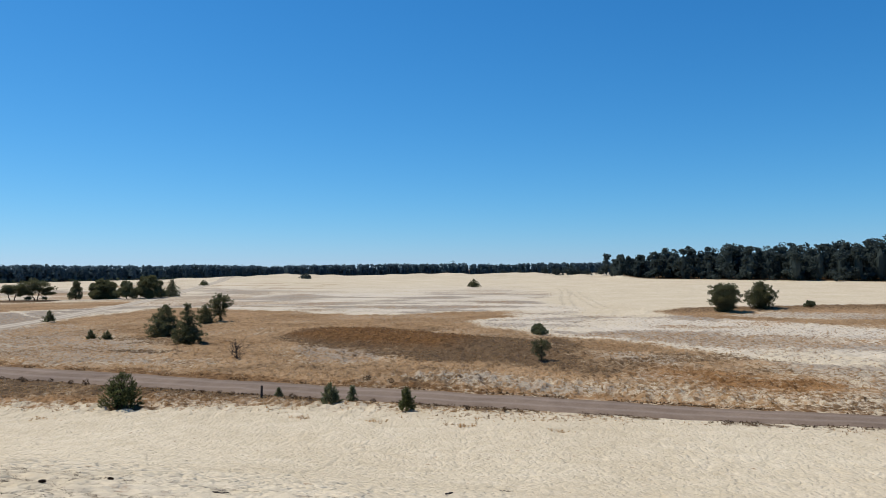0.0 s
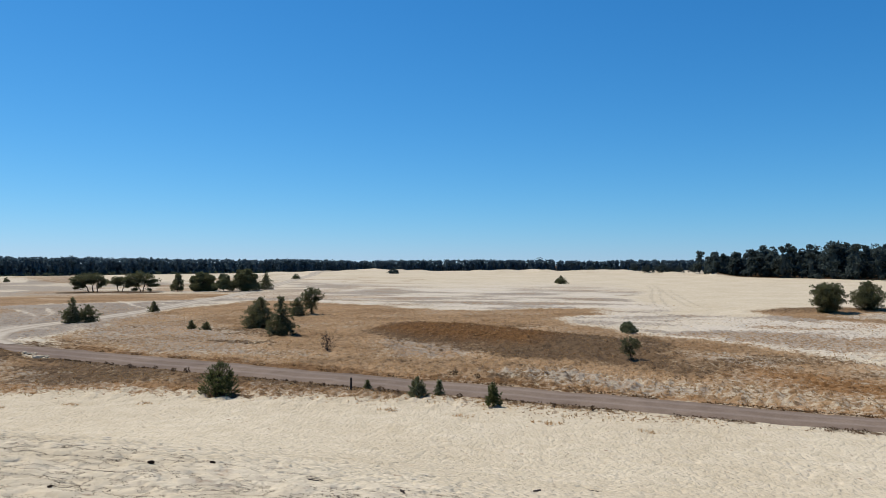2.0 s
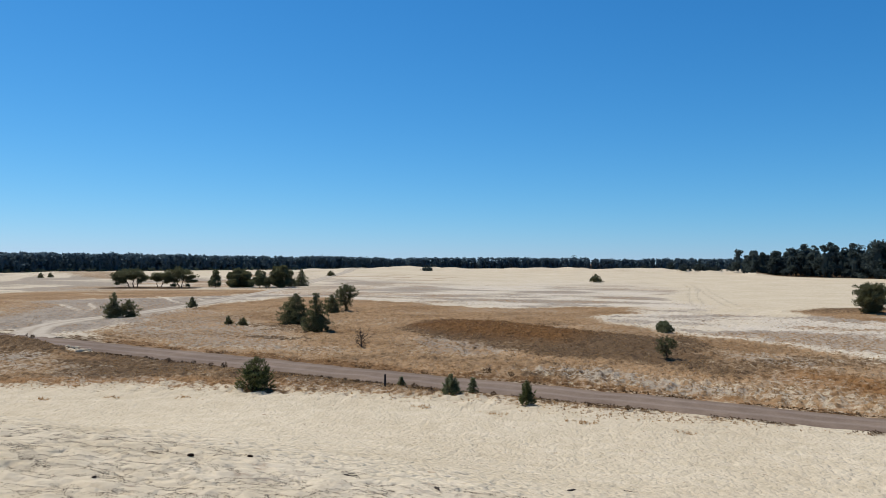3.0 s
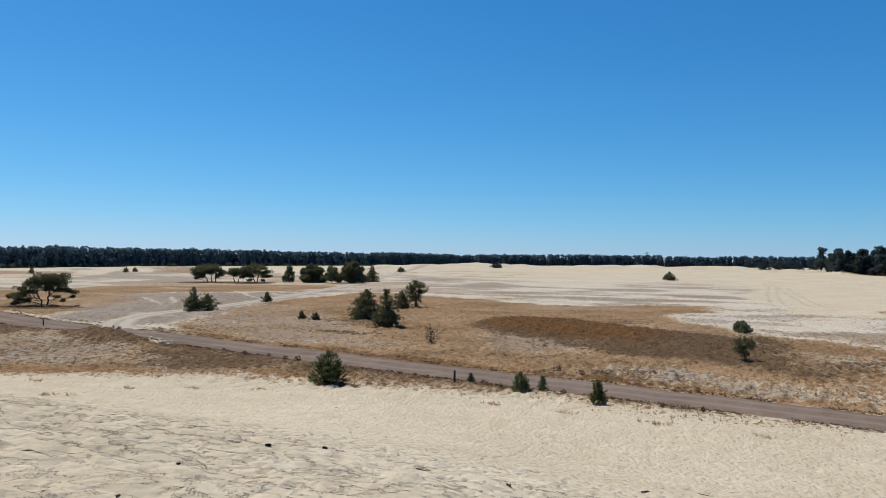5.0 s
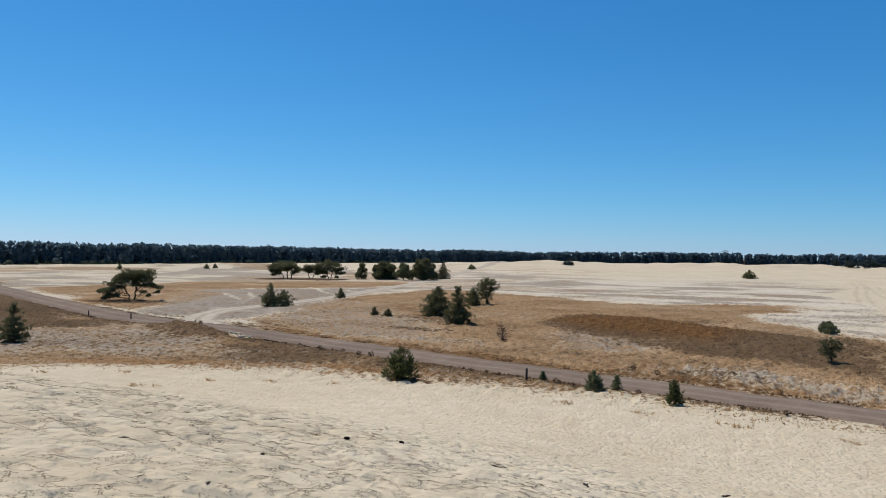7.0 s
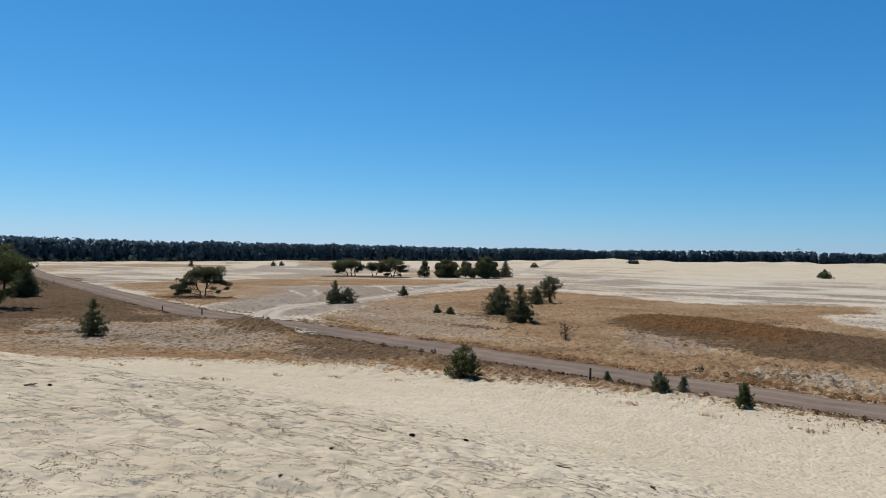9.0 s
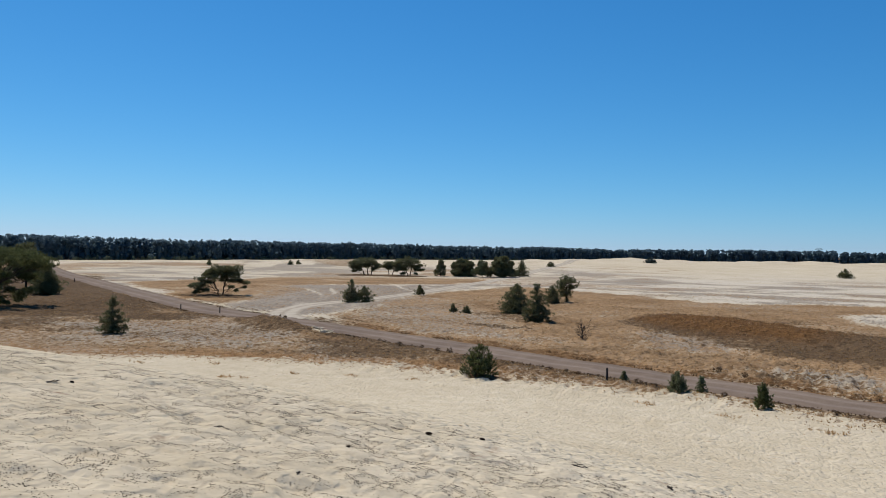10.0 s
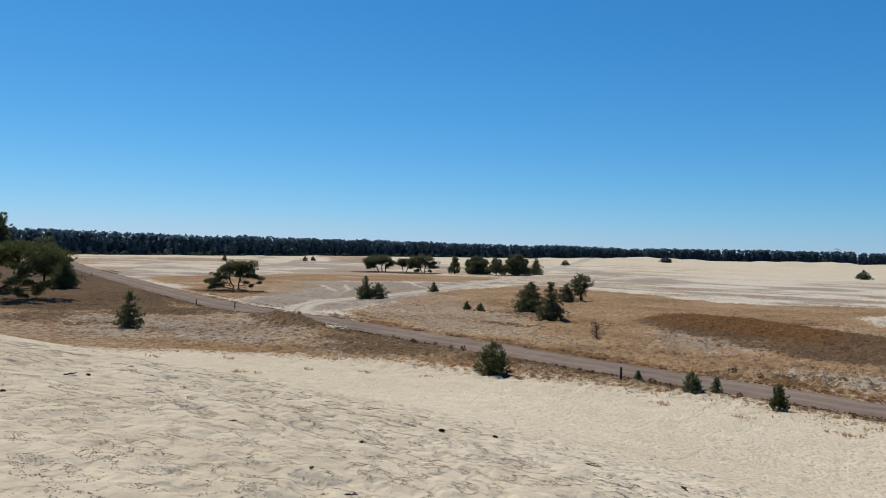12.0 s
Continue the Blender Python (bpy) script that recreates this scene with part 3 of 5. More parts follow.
def build_ground():
    fine = np.arange(-33, 59.01, 0.19)
    az = np.radians(np.concatenate([fine, np.arange(62, 325.5, 3.0)]))
    rings = [np.arange(0.1, 3.5, 0.1), np.arange(3.5, 15, 0.05)]
    for stop, rate in ((45, 1.0075), (135, 1.0055), (300, 1.009), (700, 1.02), (4600, 1.16)):
        r = rings[-1][-1] * rate
        seg = []
        while r < stop:
            seg.append(r)
            r *= rate
        rings.append(np.array(seg))
    rr = np.concatenate(rings)
    R, A = np.meshgrid(rr, az, indexing="ij")
    X, Y = -np.sin(A) * R, np.cos(A) * R
    X, Y = X.ravel(), Y.ravel()
    Z = ground_height(X, Y)
    nr, na = len(rr), len(az)
    SURFACE.update(r=rr, az=fine, z=Z.reshape(nr, na)[:, : len(fine)])
    i, j = np.meshgrid(np.arange(nr - 1), np.arange(na), indexing="ij")
    jn = (j + 1) % na
    quads = np.stack([i * na + j, i * na + jn, (i + 1) * na + jn, (i + 1) * na + j], -1).reshape(-1, 4)[:, ::-1]
    X, Y = np.append(X, 0), np.append(Y, 0)
    Z = np.append(Z, Z[:na].mean())
    me = mesh_of("ground", np.stack([X, Y, Z], 1), quads, GROUND, True)
    bm = bmesh.new()
    bm.from_mesh(me)
    bm.verts.ensure_lookup_table()
    for k in range(na):
        bm.faces.new((bm.verts[nr * na], bm.verts[k], bm.verts[(k + 1) % na])).smooth = True
    bm.to_mesh(me)
    bm.free()
    tan, dark, crust, rust = cover(X, Y)
    tone = me.attributes.new("rust", "FLOAT", "POINT")
    tone.data.foreach_set("value", rust.astype(np.float32))
    col = me.color_attributes.new("cover", "FLOAT_COLOR", "POINT")
    col.data.foreach_set("color", np.stack([tan, dark, crust, smooth(-1.5, 3.0, Y - lip_line(X))], 1).astype(np.float32).ravel())
    return tagged(new("ground", me), "pale drift sand with dry tan grass and grey crust", "ground", kind="structure")


def spline(pts, step):
    p = np.array([pts[0], *pts, pts[-1]], float)
    out = []
    for k in range(1, len(p) - 2):
        a, b, c, d = p[k - 1 : k + 3]
        n = max(2, int(np.hypot(*(c - b)) / step))
        for t in np.arange(n) / n:
            out.append(0.5 * (2 * b + (c - a) * t + (2 * a - 5 * b + 4 * c - d) * t * t + (3 * b - a - 3 * c + d) * t**3))
    return np.array(out)


def build_strip(name, line, widths, mat, lift, seed, label):
    c = spline(line, 0.5)
    d = np.gradient(c, axis=0)
    d /= np.linalg.norm(d, axis=1)[:, None]
    nrm = np.stack([-d[:, 1], d[:, 0]], 1)
    w = np.interp(c[:, 0], [p[0] for p in widths], [p[1] for p in widths])
    s = np.cumsum(np.full(len(c), 0.5))
    left = w * (0.5 + 0.22 * (fbm(s, 0 * s, 3.0, seed, 4) - 0.5))
    right = w * (0.5 + 0.22 * (fbm(s, 0 * s + 50, 3.0, seed + 5, 4) - 0.5))
    n = 11
    u = np.linspace(0, 1, n)
    off = right[:, None] * (1 - u) * -1 + left[:, None] * u
    off = -right[:, None] + (left + right)[:, None] * u
    P = c[:, None, :] + nrm[:, None, :] * off[:, :, None]
    x, y = P[..., 0].ravel(), P[..., 1].ravel()
    crown = np.tile(lift * np.array([-2.2, 0.5, 1, 0.75, 0.85, 1.1, 0.85, 0.75, 1, 0.5, -2.2]), len(c))
    z = land(x, y) + crown + 0.03 * (fbm(x, y, 1.2, seed + 9, 3) - 0.5)
    i, j = np.meshgrid(np.arange(len(c) - 1), np.arange(n - 1), indexing="ij")
    q = np.stack([i * n + j, i * n + j + 1, (i + 1) * n + j + 1, (i + 1) * n + j], -1).reshape(-1, 4)
    me = mesh_of(name, np.stack([x, y, z], 1), q[:, ::-1], mat, True)
    at = me.attributes.new("across", "FLOAT", "POINT")
    at.data.foreach_set("value", np.tile(u, len(c)).astype(np.float32))
    return tagged(new(name, me), label, "road", kind="structure")


ground = build_ground()
road = build_strip("road", ROAD_LINE, [(-300, 6.5), (-76, 6.2), (-40, 5.9), (0, 5.0), (26, 3.7), (75, 3.7)], ROAD, 0.03, 201, "grey-brown packed gravel track across the heath")
side_track = build_strip("road_2", TRACK_LINE, [(-110, 5.0), (-90, 5.0), (-72, 3.7), (-63, 4.6), (-58, 7.0)], TRACK, 0.02, 231, "pale loose sand side track with wheel ruts")

# ---- trees ----
class Soup:
    """Collects triangles."""

    def __init__(self):
        self.v, self.f, self.n = [], [], 0

    def add(self, v, f):
        self.v.append(np.asarray(v, float).reshape(-1, 3))
        self.f.append(np.asarray(f, int).reshape(-1, 3) + self.n)
        self.n += len(self.v[-1])

    def mesh(self, name, mat, smooth_faces=False):
        return mesh_of(name, np.concatenate(self.v), np.concatenate(self.f), mat, smooth_faces)


def tube(soup, pts, r0, r1, sides=6):
    pts = np.asarray(pts, float)
    d = np.gradient(pts, axis=0)
    d /= np.linalg.norm(d, axis=1)[:, None] + 1e-9
    a = np.cross(d, [0.31, 0.17, 0.93] if abs(d[0, 2]) < 0.8 else [1, 0.1, 0])
    a /= np.linalg.norm(a, axis=1)[:, None] + 1e-9
    b = np.cross(d, a)
    rad = np.linspace(r0, r1, len(pts))
    ang = np.arange(sides) * 2 * math.pi / sides
    v = pts[:, None] + rad[:, None, None] * (np.cos(ang)[None, :, None] * a[:, None] + np.sin(ang)[None, :, None] * b[:, None])
    f = []
    for i in range(len(pts) - 1):
        for j in range(sides):
            p, q = i * sides + j, i * sides + (j + 1) % sides
            f += [(p, q, q + sides), (p, q + sides, p + sides)]
    soup.add(v, f)


def tufts(soup, centres, radius, rng, blades=14, up=0.35, width=0.2, out=None):
    """Bursts of needle blades round each centre."""
    c = np.asarray(centres, float)
    n = len(c)
    d = rng.normal(size=(n, blades, 3))
    d[..., 2] += up
    if out is not None:
        d += 0.9 * np.asarray(out)[:, None, :]
    d /= np.linalg.norm(d, axis=2)[..., None]
    side = np.cross(d, rng.normal(size=(n, blades, 3)))
    side /= np.linalg.norm(side, axis=2)[..., None] + 1e-9
    r = np.broadcast_to(np.asarray(radius, float).reshape(-1, 1, 1), (n, 1, 1)) * rng.uniform(0.65, 1.15, (n, blades, 1))
    root = c[:, None] + 0.12 * r * d
    v = np.stack([root - side * r * width, root + side * r * width, c[:, None] + d * r], 2)
    soup.add(v, np.arange(n * blades * 3))


def bend(a, b, sag, rng, n=6, wob=0.06):
    a, b = np.asarray(a, float), np.asarray(b, float)
    t = np.linspace(0, 1, n)[:, None]
    p = a + (b - a) * t
    p[:, 2] += sag * np.sin(math.pi * t[:, 0])
    p[1:-1] += rng.normal(size=(n - 2, 3)) * wob * np.linalg.norm(b - a)
    return p


def tree_thing(name, x, y, label, category, group=""):
    return tagged(thing(name, x, y), label, category, group)


def cone_pine(x, y, h, w, seed, label, mat=None, bare=0.06, name="young_pine", lean=0.0, dome=False):
    """A young pine with whorls of branches down to the ground."""
    rng = np.random.default_rng(seed)
    t = tree_thing(name, x, y, label, "tree")
    trunk, crown = Soup(), Soup()
    top = np.array([lean * h, 0, h * 0.93])
    stem = bend((0, 0, -0.1), top, 0, rng, 7, 0.012)
    tube(trunk, stem, 0.02 + 0.018 * h, 0.012)
    whorls = max(9, int(h * 4.2))
    size = 0.07 + 0.036 * h
    cs, outs = [], []
    for k in range(whorls):
        q = bare + (0.97 - bare) * k / (whorls - 1)
        base = top * q
        shape = (1 - q**2.6) ** 0.75 * (0.8 + 0.2 * min(1, q / 0.2)) if dome else (1 - q**1.2) ** 0.9
        reach = 0.5 * w * shape * rng.uniform(0.85, 1.1)
        m = rng.integers(7, 11)
        for j in range(m):
            a = 2 * math.pi * (j + rng.uniform(-0.3, 0.3)) / m + k * 0.9
            L = max(0.10, reach * rng.uniform(0.65, 1.15))
            rise = rng.uniform(0.0, 0.25) + (0.9 if dome else 0.4) * q
            tip = base + np.array([math.cos(a) * L, math.sin(a) * L, L * rise])
            tube(trunk, [base, (base + tip) / 2 - [0, 0, 0.03 * L], tip], 0.008 + 0.005 * h * (1 - q), 0.004, 4)
            steps = max(2, int(L / (size * 0.85)))
            for s in np.linspace(0.22, 1.0, steps):
                p = base + (tip - base) * s + rng.normal(size=3) * size * 0.35
                cs.append(p)
                outs.append((tip - base) / (np.linalg.norm(tip - base) + 1e-6) + [0, 0, 0.7])
    cs += [top + [0, 0, h * v] for v in (0.0, 0.03, 0.055)]
    outs += [np.array([0, 0, 1.5])] * 3
    cs = np.array(cs)
    cs[:, 2] = np.maximum(cs[:, 2], 0.12)
    tufts(crown, cs, size * rng.uniform(0.8, 1.25, len(cs)), rng, 18, 0.3, 0.18, np.array(outs))
    part("trunk", trunk.mesh("trunk", BARK, True), t)
    part("crown", crown.mesh("crown", mat or NEEDLES), t)
    return t


def shoot_bush(x, y, h, w, seed, label, mat=None, name="young_pine", shoots=170, taper=0.35):
    """A dense young pine, leafy to the ground, made of many upright shoots."""
    rng = np.random.default_rng(seed)
    t = tree_thing(name, x, y, label, "tree")
    trunk, crown = Soup(), Soup()
    tube(trunk, bend((0, 0, -0.1), (0, 0, h * 0.8), 0, rng, 6, 0.015), 0.02 + 0.016 * h, 0.012)
    long = (0.10 + 0.085 * max(h, 0.75 * w)) * min(1.8, math.sqrt(190 / shoots))
    cs, outs, sizes = [], [], []
    for k in range(shoots):
        q = rng.uniform(0, 1) ** 1.25
        a = rng.uniform(0, 6.283)
        rim = 0.5 * w * (1 - q ** (3.2 - 2 * taper)) ** 0.6 * (1 - taper * q)
        d = rim * rng.uniform(0.0, 1.0) ** 0.4 * (1 + 0.16 * math.sin(3 * a + seed) + 0.1 * math.sin(5 * a + 4 * q))
        p = np.array([math.cos(a) * d, math.sin(a) * d, max(0.06, h * q * 0.9)])
        o = np.array([math.cos(a) * d / (0.5 * w), math.sin(a) * d / (0.5 * w), 0.75 + 0.5 * q]) + rng.normal(size=3) * 0.15
        o /= np.linalg.norm(o)
        root = np.array([0, 0, p[2] * 0.5])
        if k % 3 == 0:
            tube(trunk, [root, (root + p) / 2, p], 0.006 + 0.004 * h, 0.004, 4)
        L = long * rng.uniform(0.7, 1.35)
        for s in (0.0, 0.4, 0.8):
            cs.append(p + o * L * s)
            outs.append(o * 1.8)
            sizes.append(L * 0.55 * (1.15 - 0.5 * s))
    cs = np.array(cs)
    cs[:, 2] = np.maximum(cs[:, 2], 0.05)
    tufts(crown, cs, np.array(sizes), rng, 13, 0.2, 0.14, np.array(outs))
    core, d = pad_points(rng, (0, 0, h * 0.36), 0.38 * w, 70, 0.8 * h / w)
    core[:, 2] = np.maximum(core[:, 2], 0.06)
    tufts(crown, core, 0.13 * w, rng, 12, 0.3, 0.22)
    part("trunk", trunk.mesh("trunk", BARK, True), t)
    part("crown", crown.mesh("crown", mat or NEEDLES), t)
    return t


def pad_points(rng, c, r, n, flat):
    d = rng.normal(size=(n, 3))
    d /= np.linalg.norm(d, axis=1)[:, None]
    q = rng.uniform(0.25, 1.0, (n, 1)) ** 0.45
    out = d * [1, 1, flat]
    return np.asarray(c) + out * q * r, d


def bushy_pine(x, y, h, w, seed, label, mat=None, name="bushy_pine", pads=10, low=0.14, size=None, dense=1.0):
    """A broad pine whose limbs carry rounded masses of needles nearly to the ground."""
    rng = np.random.default_rng(seed)
    t = tree_thing(name, x, y, label, "tree")
    trunk, crown = Soup(), Soup()
    size = size or 0.10 + 0.035 * h
    tube(trunk, bend((0, 0, -0.1), (rng.normal() * 0.05 * w, 0, h * 0.75), 0, rng, 6, 0.03), 0.03 + 0.022 * h, 0.03)
    limbs = []
    pads = round(pads * 1.6)
    rings = [(math.ceil(0.45 * pads), low + 0.10, 0.35, 0.165), (math.ceil(0.33 * pads), 0.5 + 0.3 * low, 0.27, 0.15), (math.ceil(0.22 * pads), 0.78, 0.13, 0.12)]
    for count, level, away, fat in rings:
        for k in range(count):
            a = 2 * math.pi * (k + rng.uniform(-0.25, 0.25)) / count + level * 9
            hz = h * (level + rng.uniform(-0.1, 0.12))
            reach = w * away * rng.uniform(0.55, 1.3)
            c = np.array([math.cos(a) * reach, math.sin(a) * reach, hz])
            tube(trunk, bend((0, 0, hz * 0.45), c, 0.05 * h, rng, 5, 0.05), 0.012 + 0.009 * h, 0.01, 5)
            r = w * fat * rng.uniform(0.7, 1.3)
            n = int(dense * 11 * (r / size) ** 1.7) + 16
            p, d = pad_points(rng, c, r, n, 0.6 * h / w + 0.3)
            p[:, 2] = np.clip(p[:, 2], 0.08 + 0.9 * low * h * (low > 0.3), h * 0.98)
            tufts(crown, p, size * rng.uniform(0.65, 1.9, n), rng, 11, 0.6, 0.15, d)
    p, d = pad_points(rng, (0, 0, h * 0.8), 0.2 * w, int(dense * 30), 0.8 * h / w)
    p[:, 2] = np.clip(p[:, 2], 0.1, h)
    tufts(crown, p, size, rng, 15, 0.6, 0.17, d)
    part("trunk", trunk.mesh("trunk", BARK, True), t)
    part("crown", crown.mesh("crown", mat or NEEDLES), t)
    return t


def clump(soup, c, r, size, rng, flat=0.6, dense=1.0):
    """One rounded cushion of needles at a twig's end."""
    n = int(dense * 4.6 * (r / size) ** 1.5) + 5
    p, d = pad_points(rng, c, r, n, flat)
    p[:, 2] = np.maximum(p[:, 2], 0.06)
    tufts(soup, p, size * rng.uniform(0.7, 1.7, n), rng, 11, 0.8, 0.085, d)


def whorled_pine(x, y, h, w, outline, seed, label, mat=None, name="young_pine", side=0.0, gaps=0.10, full=1.0, bare=0.03):
    """A pine whose limbs rise in whorls and end in cushions of needles; outline: (height, reach) in shares of h and w / 2."""
    rng = np.random.default_rng(seed)
    t = tree_thing(name, x, y, label, "tree")
    trunk, crown = Soup(), Soup()
    top = np.array([side * w, 0, h * 0.95])
    tube(trunk, bend((0, 0, -0.1), top, 0, rng, 7, 0.012), 0.025 + 0.02 * h, 0.012)
    size = (0.085 + 0.026 * h) * (1.2 if full > 1.2 else 1.0)
    rows = int(5 + 2.0 * h)
    levels, reaches = [p[0] for p in outline], [p[1] for p in outline]
    for k in range(rows):
        q = bare + (0.95 - bare) * (k + rng.uniform(-0.3, 0.3)) / (rows - 1)
        q = min(max(q, 0.02), 0.97)
        reach = 0.46 * w * float(np.interp(q, levels, reaches))
        m = max(5, int(4 + 5 * reach / (0.5 * w)))
        base = top * q
        for j in range(m):
            if rng.random() < gaps:
                continue
            a = 2 * math.pi * (j + rng.uniform(-0.35, 0.35)) / m + k * 1.1
            L = reach * rng.uniform(0.72, 1.12)
            tip = base + np.array([math.cos(a) * L, math.sin(a) * L, L * rng.uniform(0.0, 0.32) + 0.04 * h * q])
            tip[2] = min(tip[2], h * 0.97)
            tube(trunk, [base, base + (tip - base) * 0.55 - [0, 0, 0.06 * L], tip], 0.008 + 0.005 * h * (1 - q), 0.005, 4)
            for s in ((0.35, 0.6, 0.8, 1.0) if L > 0.22 * w else (0.45, 0.75, 1.0)):
                c = base + (tip - base) * s + rng.normal(size=3) * 0.05 * w * (0.4 + 0.6 * s)
                clump(crown, c, full * (0.042 * w + 0.05) * rng.uniform(0.6, 1.4) * (0.4 + 0.65 * min(1, reach / (0.40 * w))), size * (0.6 + 0.3 * min(1, reach / (0.40 * w))), rng, 0.7)
    for v in (0.90, 0.95, 0.99):
        clump(crown, top + [0, 0, h * (v - 0.95)], 0.05 * w, size * 0.8, rng, 1.2)
    part("trunk", trunk.mesh("trunk", BARK, True), t)
    part("crown", crown.mesh("crown", mat or NEEDLES), t)
    return t


def crooked_pine(x, y, cushions, stems, seed, label, mat=None, spread=0.5, dense=1.0, size=0.3, name="scots_pine"):
    """An old pine with crooked limbs. cushions: how far across, how high and how wide each mass of needles is;
    stems: feet of the trunks and how far across and how high each one forks."""
    rng = np.random.default_rng(seed)
    t = tagged(thing(name, x, y, math.degrees(math.atan2(-x, y))), label, "tree")
    forks = []
    for foot, across, up in stems:
        trunk = Soup()
        line = bend((foot, rng.normal() * 0.25, -0.15), (across, rng.normal() * 0.3, up), 0, rng, 7, 0.035)
        tube(trunk, line, 0.06 + 0.035 * up, 0.05, 7)
        part("trunk", trunk.mesh("trunk", BARK, True), t)
        forks.append(line)
    high = max(c[1] for c in cushions)
    for u, v, r in cushions:
        c = np.array([u, rng.normal() * spread * (1 + 0.3 * r), v])
        line = min(forks, key=lambda f: abs(f[-1][0] - u))
        root = line[int(np.clip(round(6 * 0.75 * v / high + rng.uniform(0, 1)), 1, 6))]
        limb = Soup()
        mid = bend(root, c - [0, 0, 0.2 * r], 0.05 * abs(u - root[0]), rng, 7, 0.05)
        tube(limb, mid, 0.035 + 0.03 * r, 0.015, 5)
        for _ in range(3):
            e = c + rng.normal(size=3) * [0.5 * r, 0.5 * r, 0.2 * r]
            tube(limb, bend(mid[4], e, 0.05, rng, 4, 0.06), 0.025, 0.008, 4)
        limb_part = part("limb", limb.mesh("limb", BARK, True), t)
        leaves = Soup()
        for k in range(7):
            o = rng.normal(size=3) * [0.55 * r, 0.7 * r, 0.20 * r] if k else np.zeros(3)
            clump(leaves, c + o, r * rng.uniform(0.7, 1.05), size, rng, 0.5, 1.25 * dense)
        part("foliage", leaves.mesh("foliage", mat or NEEDLES), limb_part)
    return t


def dead_tree(x, y, h, seed):
    rng = np.random.default_rng(seed)
    t = tree_thing("dead_tree", x, y, "small bare dead tree with dark twisted branches", "tree")
    stem = Soup()
    line = bend((0, 0, -0.1), (-0.1, 0, h * 0.72), 0, rng, 8, 0.035)
    tube(stem, line, 0.065, 0.01)
    part("trunk", stem.mesh("trunk", DEAD_WOOD, True), t)
    for k in range(34):
        q = 0.04 + 0.86 * (k / 33) ** 1.3
        a = 2.4 * k + rng.uniform(-0.5, 0.5)
        L = h * (0.50 - 0.22 * q) * rng.uniform(0.6, 1.2)
        root = line[0] + (line[-1] - line[0]) * q
        tip = root + [math.cos(a) * L, math.sin(a) * L, L * rng.uniform(0.2, 1.1)]
        s = Soup()
        mid = bend(root, tip, -0.08 * L, rng, 6, 0.06)
        tube(s, mid, 0.022 * (1.2 - 0.7 * q), 0.006, 4)
        for _ in range(6):
            e = mid[rng.integers(1, 6)]
            tube(s, bend(e, e + rng.normal(size=3) * 0.22 * L + [0, 0, 0.12 * L], 0.01, rng, 4, 0.08), 0.011, 0.006, 3)
        part("branch", s.mesh("branch", DEAD_WOOD), t)
    return t


DARK_PINE = "dark green bushy pine on dry tan grass"
SPIRE = [(0.0, 0.92), (0.10, 1.0), (0.32, 0.82), (0.42, 0.70), (0.5, 0.5), (0.66, 0.42), (0.82, 0.2), (1.0, 0.03)]
DOME = [(0.0, 0.88), (0.18, 1.0), (0.4, 0.86), (0.6, 0.66), (0.8, 0.42), (1.0, 0.1)]
WIDE_CROWN = [(0.9, 5.0, 1.05), (2.6, 4.8, 0.95), (-0.4, 4.7, 1.05), (-2.0, 4.3, 1.0), (-2.8, 3.7, 0.75), (-1.3, 3.3, 0.9), (0.7, 3.6, 0.9), (2.6, 3.6, 0.85), (3.5, 2.6, 0.6), (4.5, 2.3, 0.55), (4.2, 1.4, 0.32), (2.7, 0.9, 0.32), (1.7, 1.4, 0.38), (-2.7, 2.4, 0.75), (-4.4, 2.0, 0.75), (-5.3, 1.6, 0.45), (-3.9, 1.1, 0.65), (-2.9, 0.9, 0.6), (-4.6, 0.5, 0.5), (0.2, 4.1, 1.0), (1.7, 4.2, 1.0), (-1.2, 3.9, 1.0), (0.3, 2.9, 0.75), (-3.4, 2.9, 0.75), (2.0, 2.8, 0.6), (-3.6, 1.8, 0.7)]
HIGH_MASSES = [(3.0, 7.6, 1.4), (4.7, 7.7, 1.5), (6.0, 7.7, 1.4), (7.6, 7.2, 1.4), (9.0, 6.9, 1.4), (10.3, 6.4, 1.2), (11.0, 5.8, 0.7), (9.5, 5.9, 1.1), (7.8, 6.1, 1.2), (6.2, 6.4, 1.2), (4.7, 6.4, 1.1), (3.3, 6.2, 1.2), (1.2, 7.3, 1.5), (-0.9, 7.0, 1.5), (-3.0, 6.1, 1.4), (0.3, 5.4, 1.2), (-4.3, 4.4, 1.2)]
HIGH_MASSES += [(3.9, 5.0, 1.0), (5.5, 4.6, 0.6), (7.8, 4.4, 0.8), (8.7, 4.2, 0.9), (3.9, 2.9, 0.8), (5.1, 3.2, 0.9), (6.0, 2.3, 0.7), (4.7, 1.2, 0.6), (3.7, 1.4, 0.6), (5.5, 0.6, 0.4), (7.4, 1.7, 0.8), (8.4, 2.2, 0.7), (7.3, 0.9, 0.5), (1.6, 3.4, 1.0)]
shoot_bush(-21.3, 49.4, 2.3, 2.7, 11, "dense fresh green young pine at the edge of the sand", NEEDLES_FRESH, shoots=400, taper=0.12)
shoot_bush(-7.6, 50.0, 1.25, 1.25, 12, "small green pine sapling beside the gravel track", NEEDLES_GREY, "pine_sapling", 110, 0.5)
cone_pine(-6.2, 50.6, 1.05, 0.75, 13, "thin pine sapling beside the gravel track", NEEDLES_GREY, 0.1, "pine_sapling")
shoot_bush(-2.4, 47.6, 1.35, 0.98, 14, "slim green pine sapling on the sand's edge", NEEDLES_FRESH, "pine_sapling", 110, 0.5)
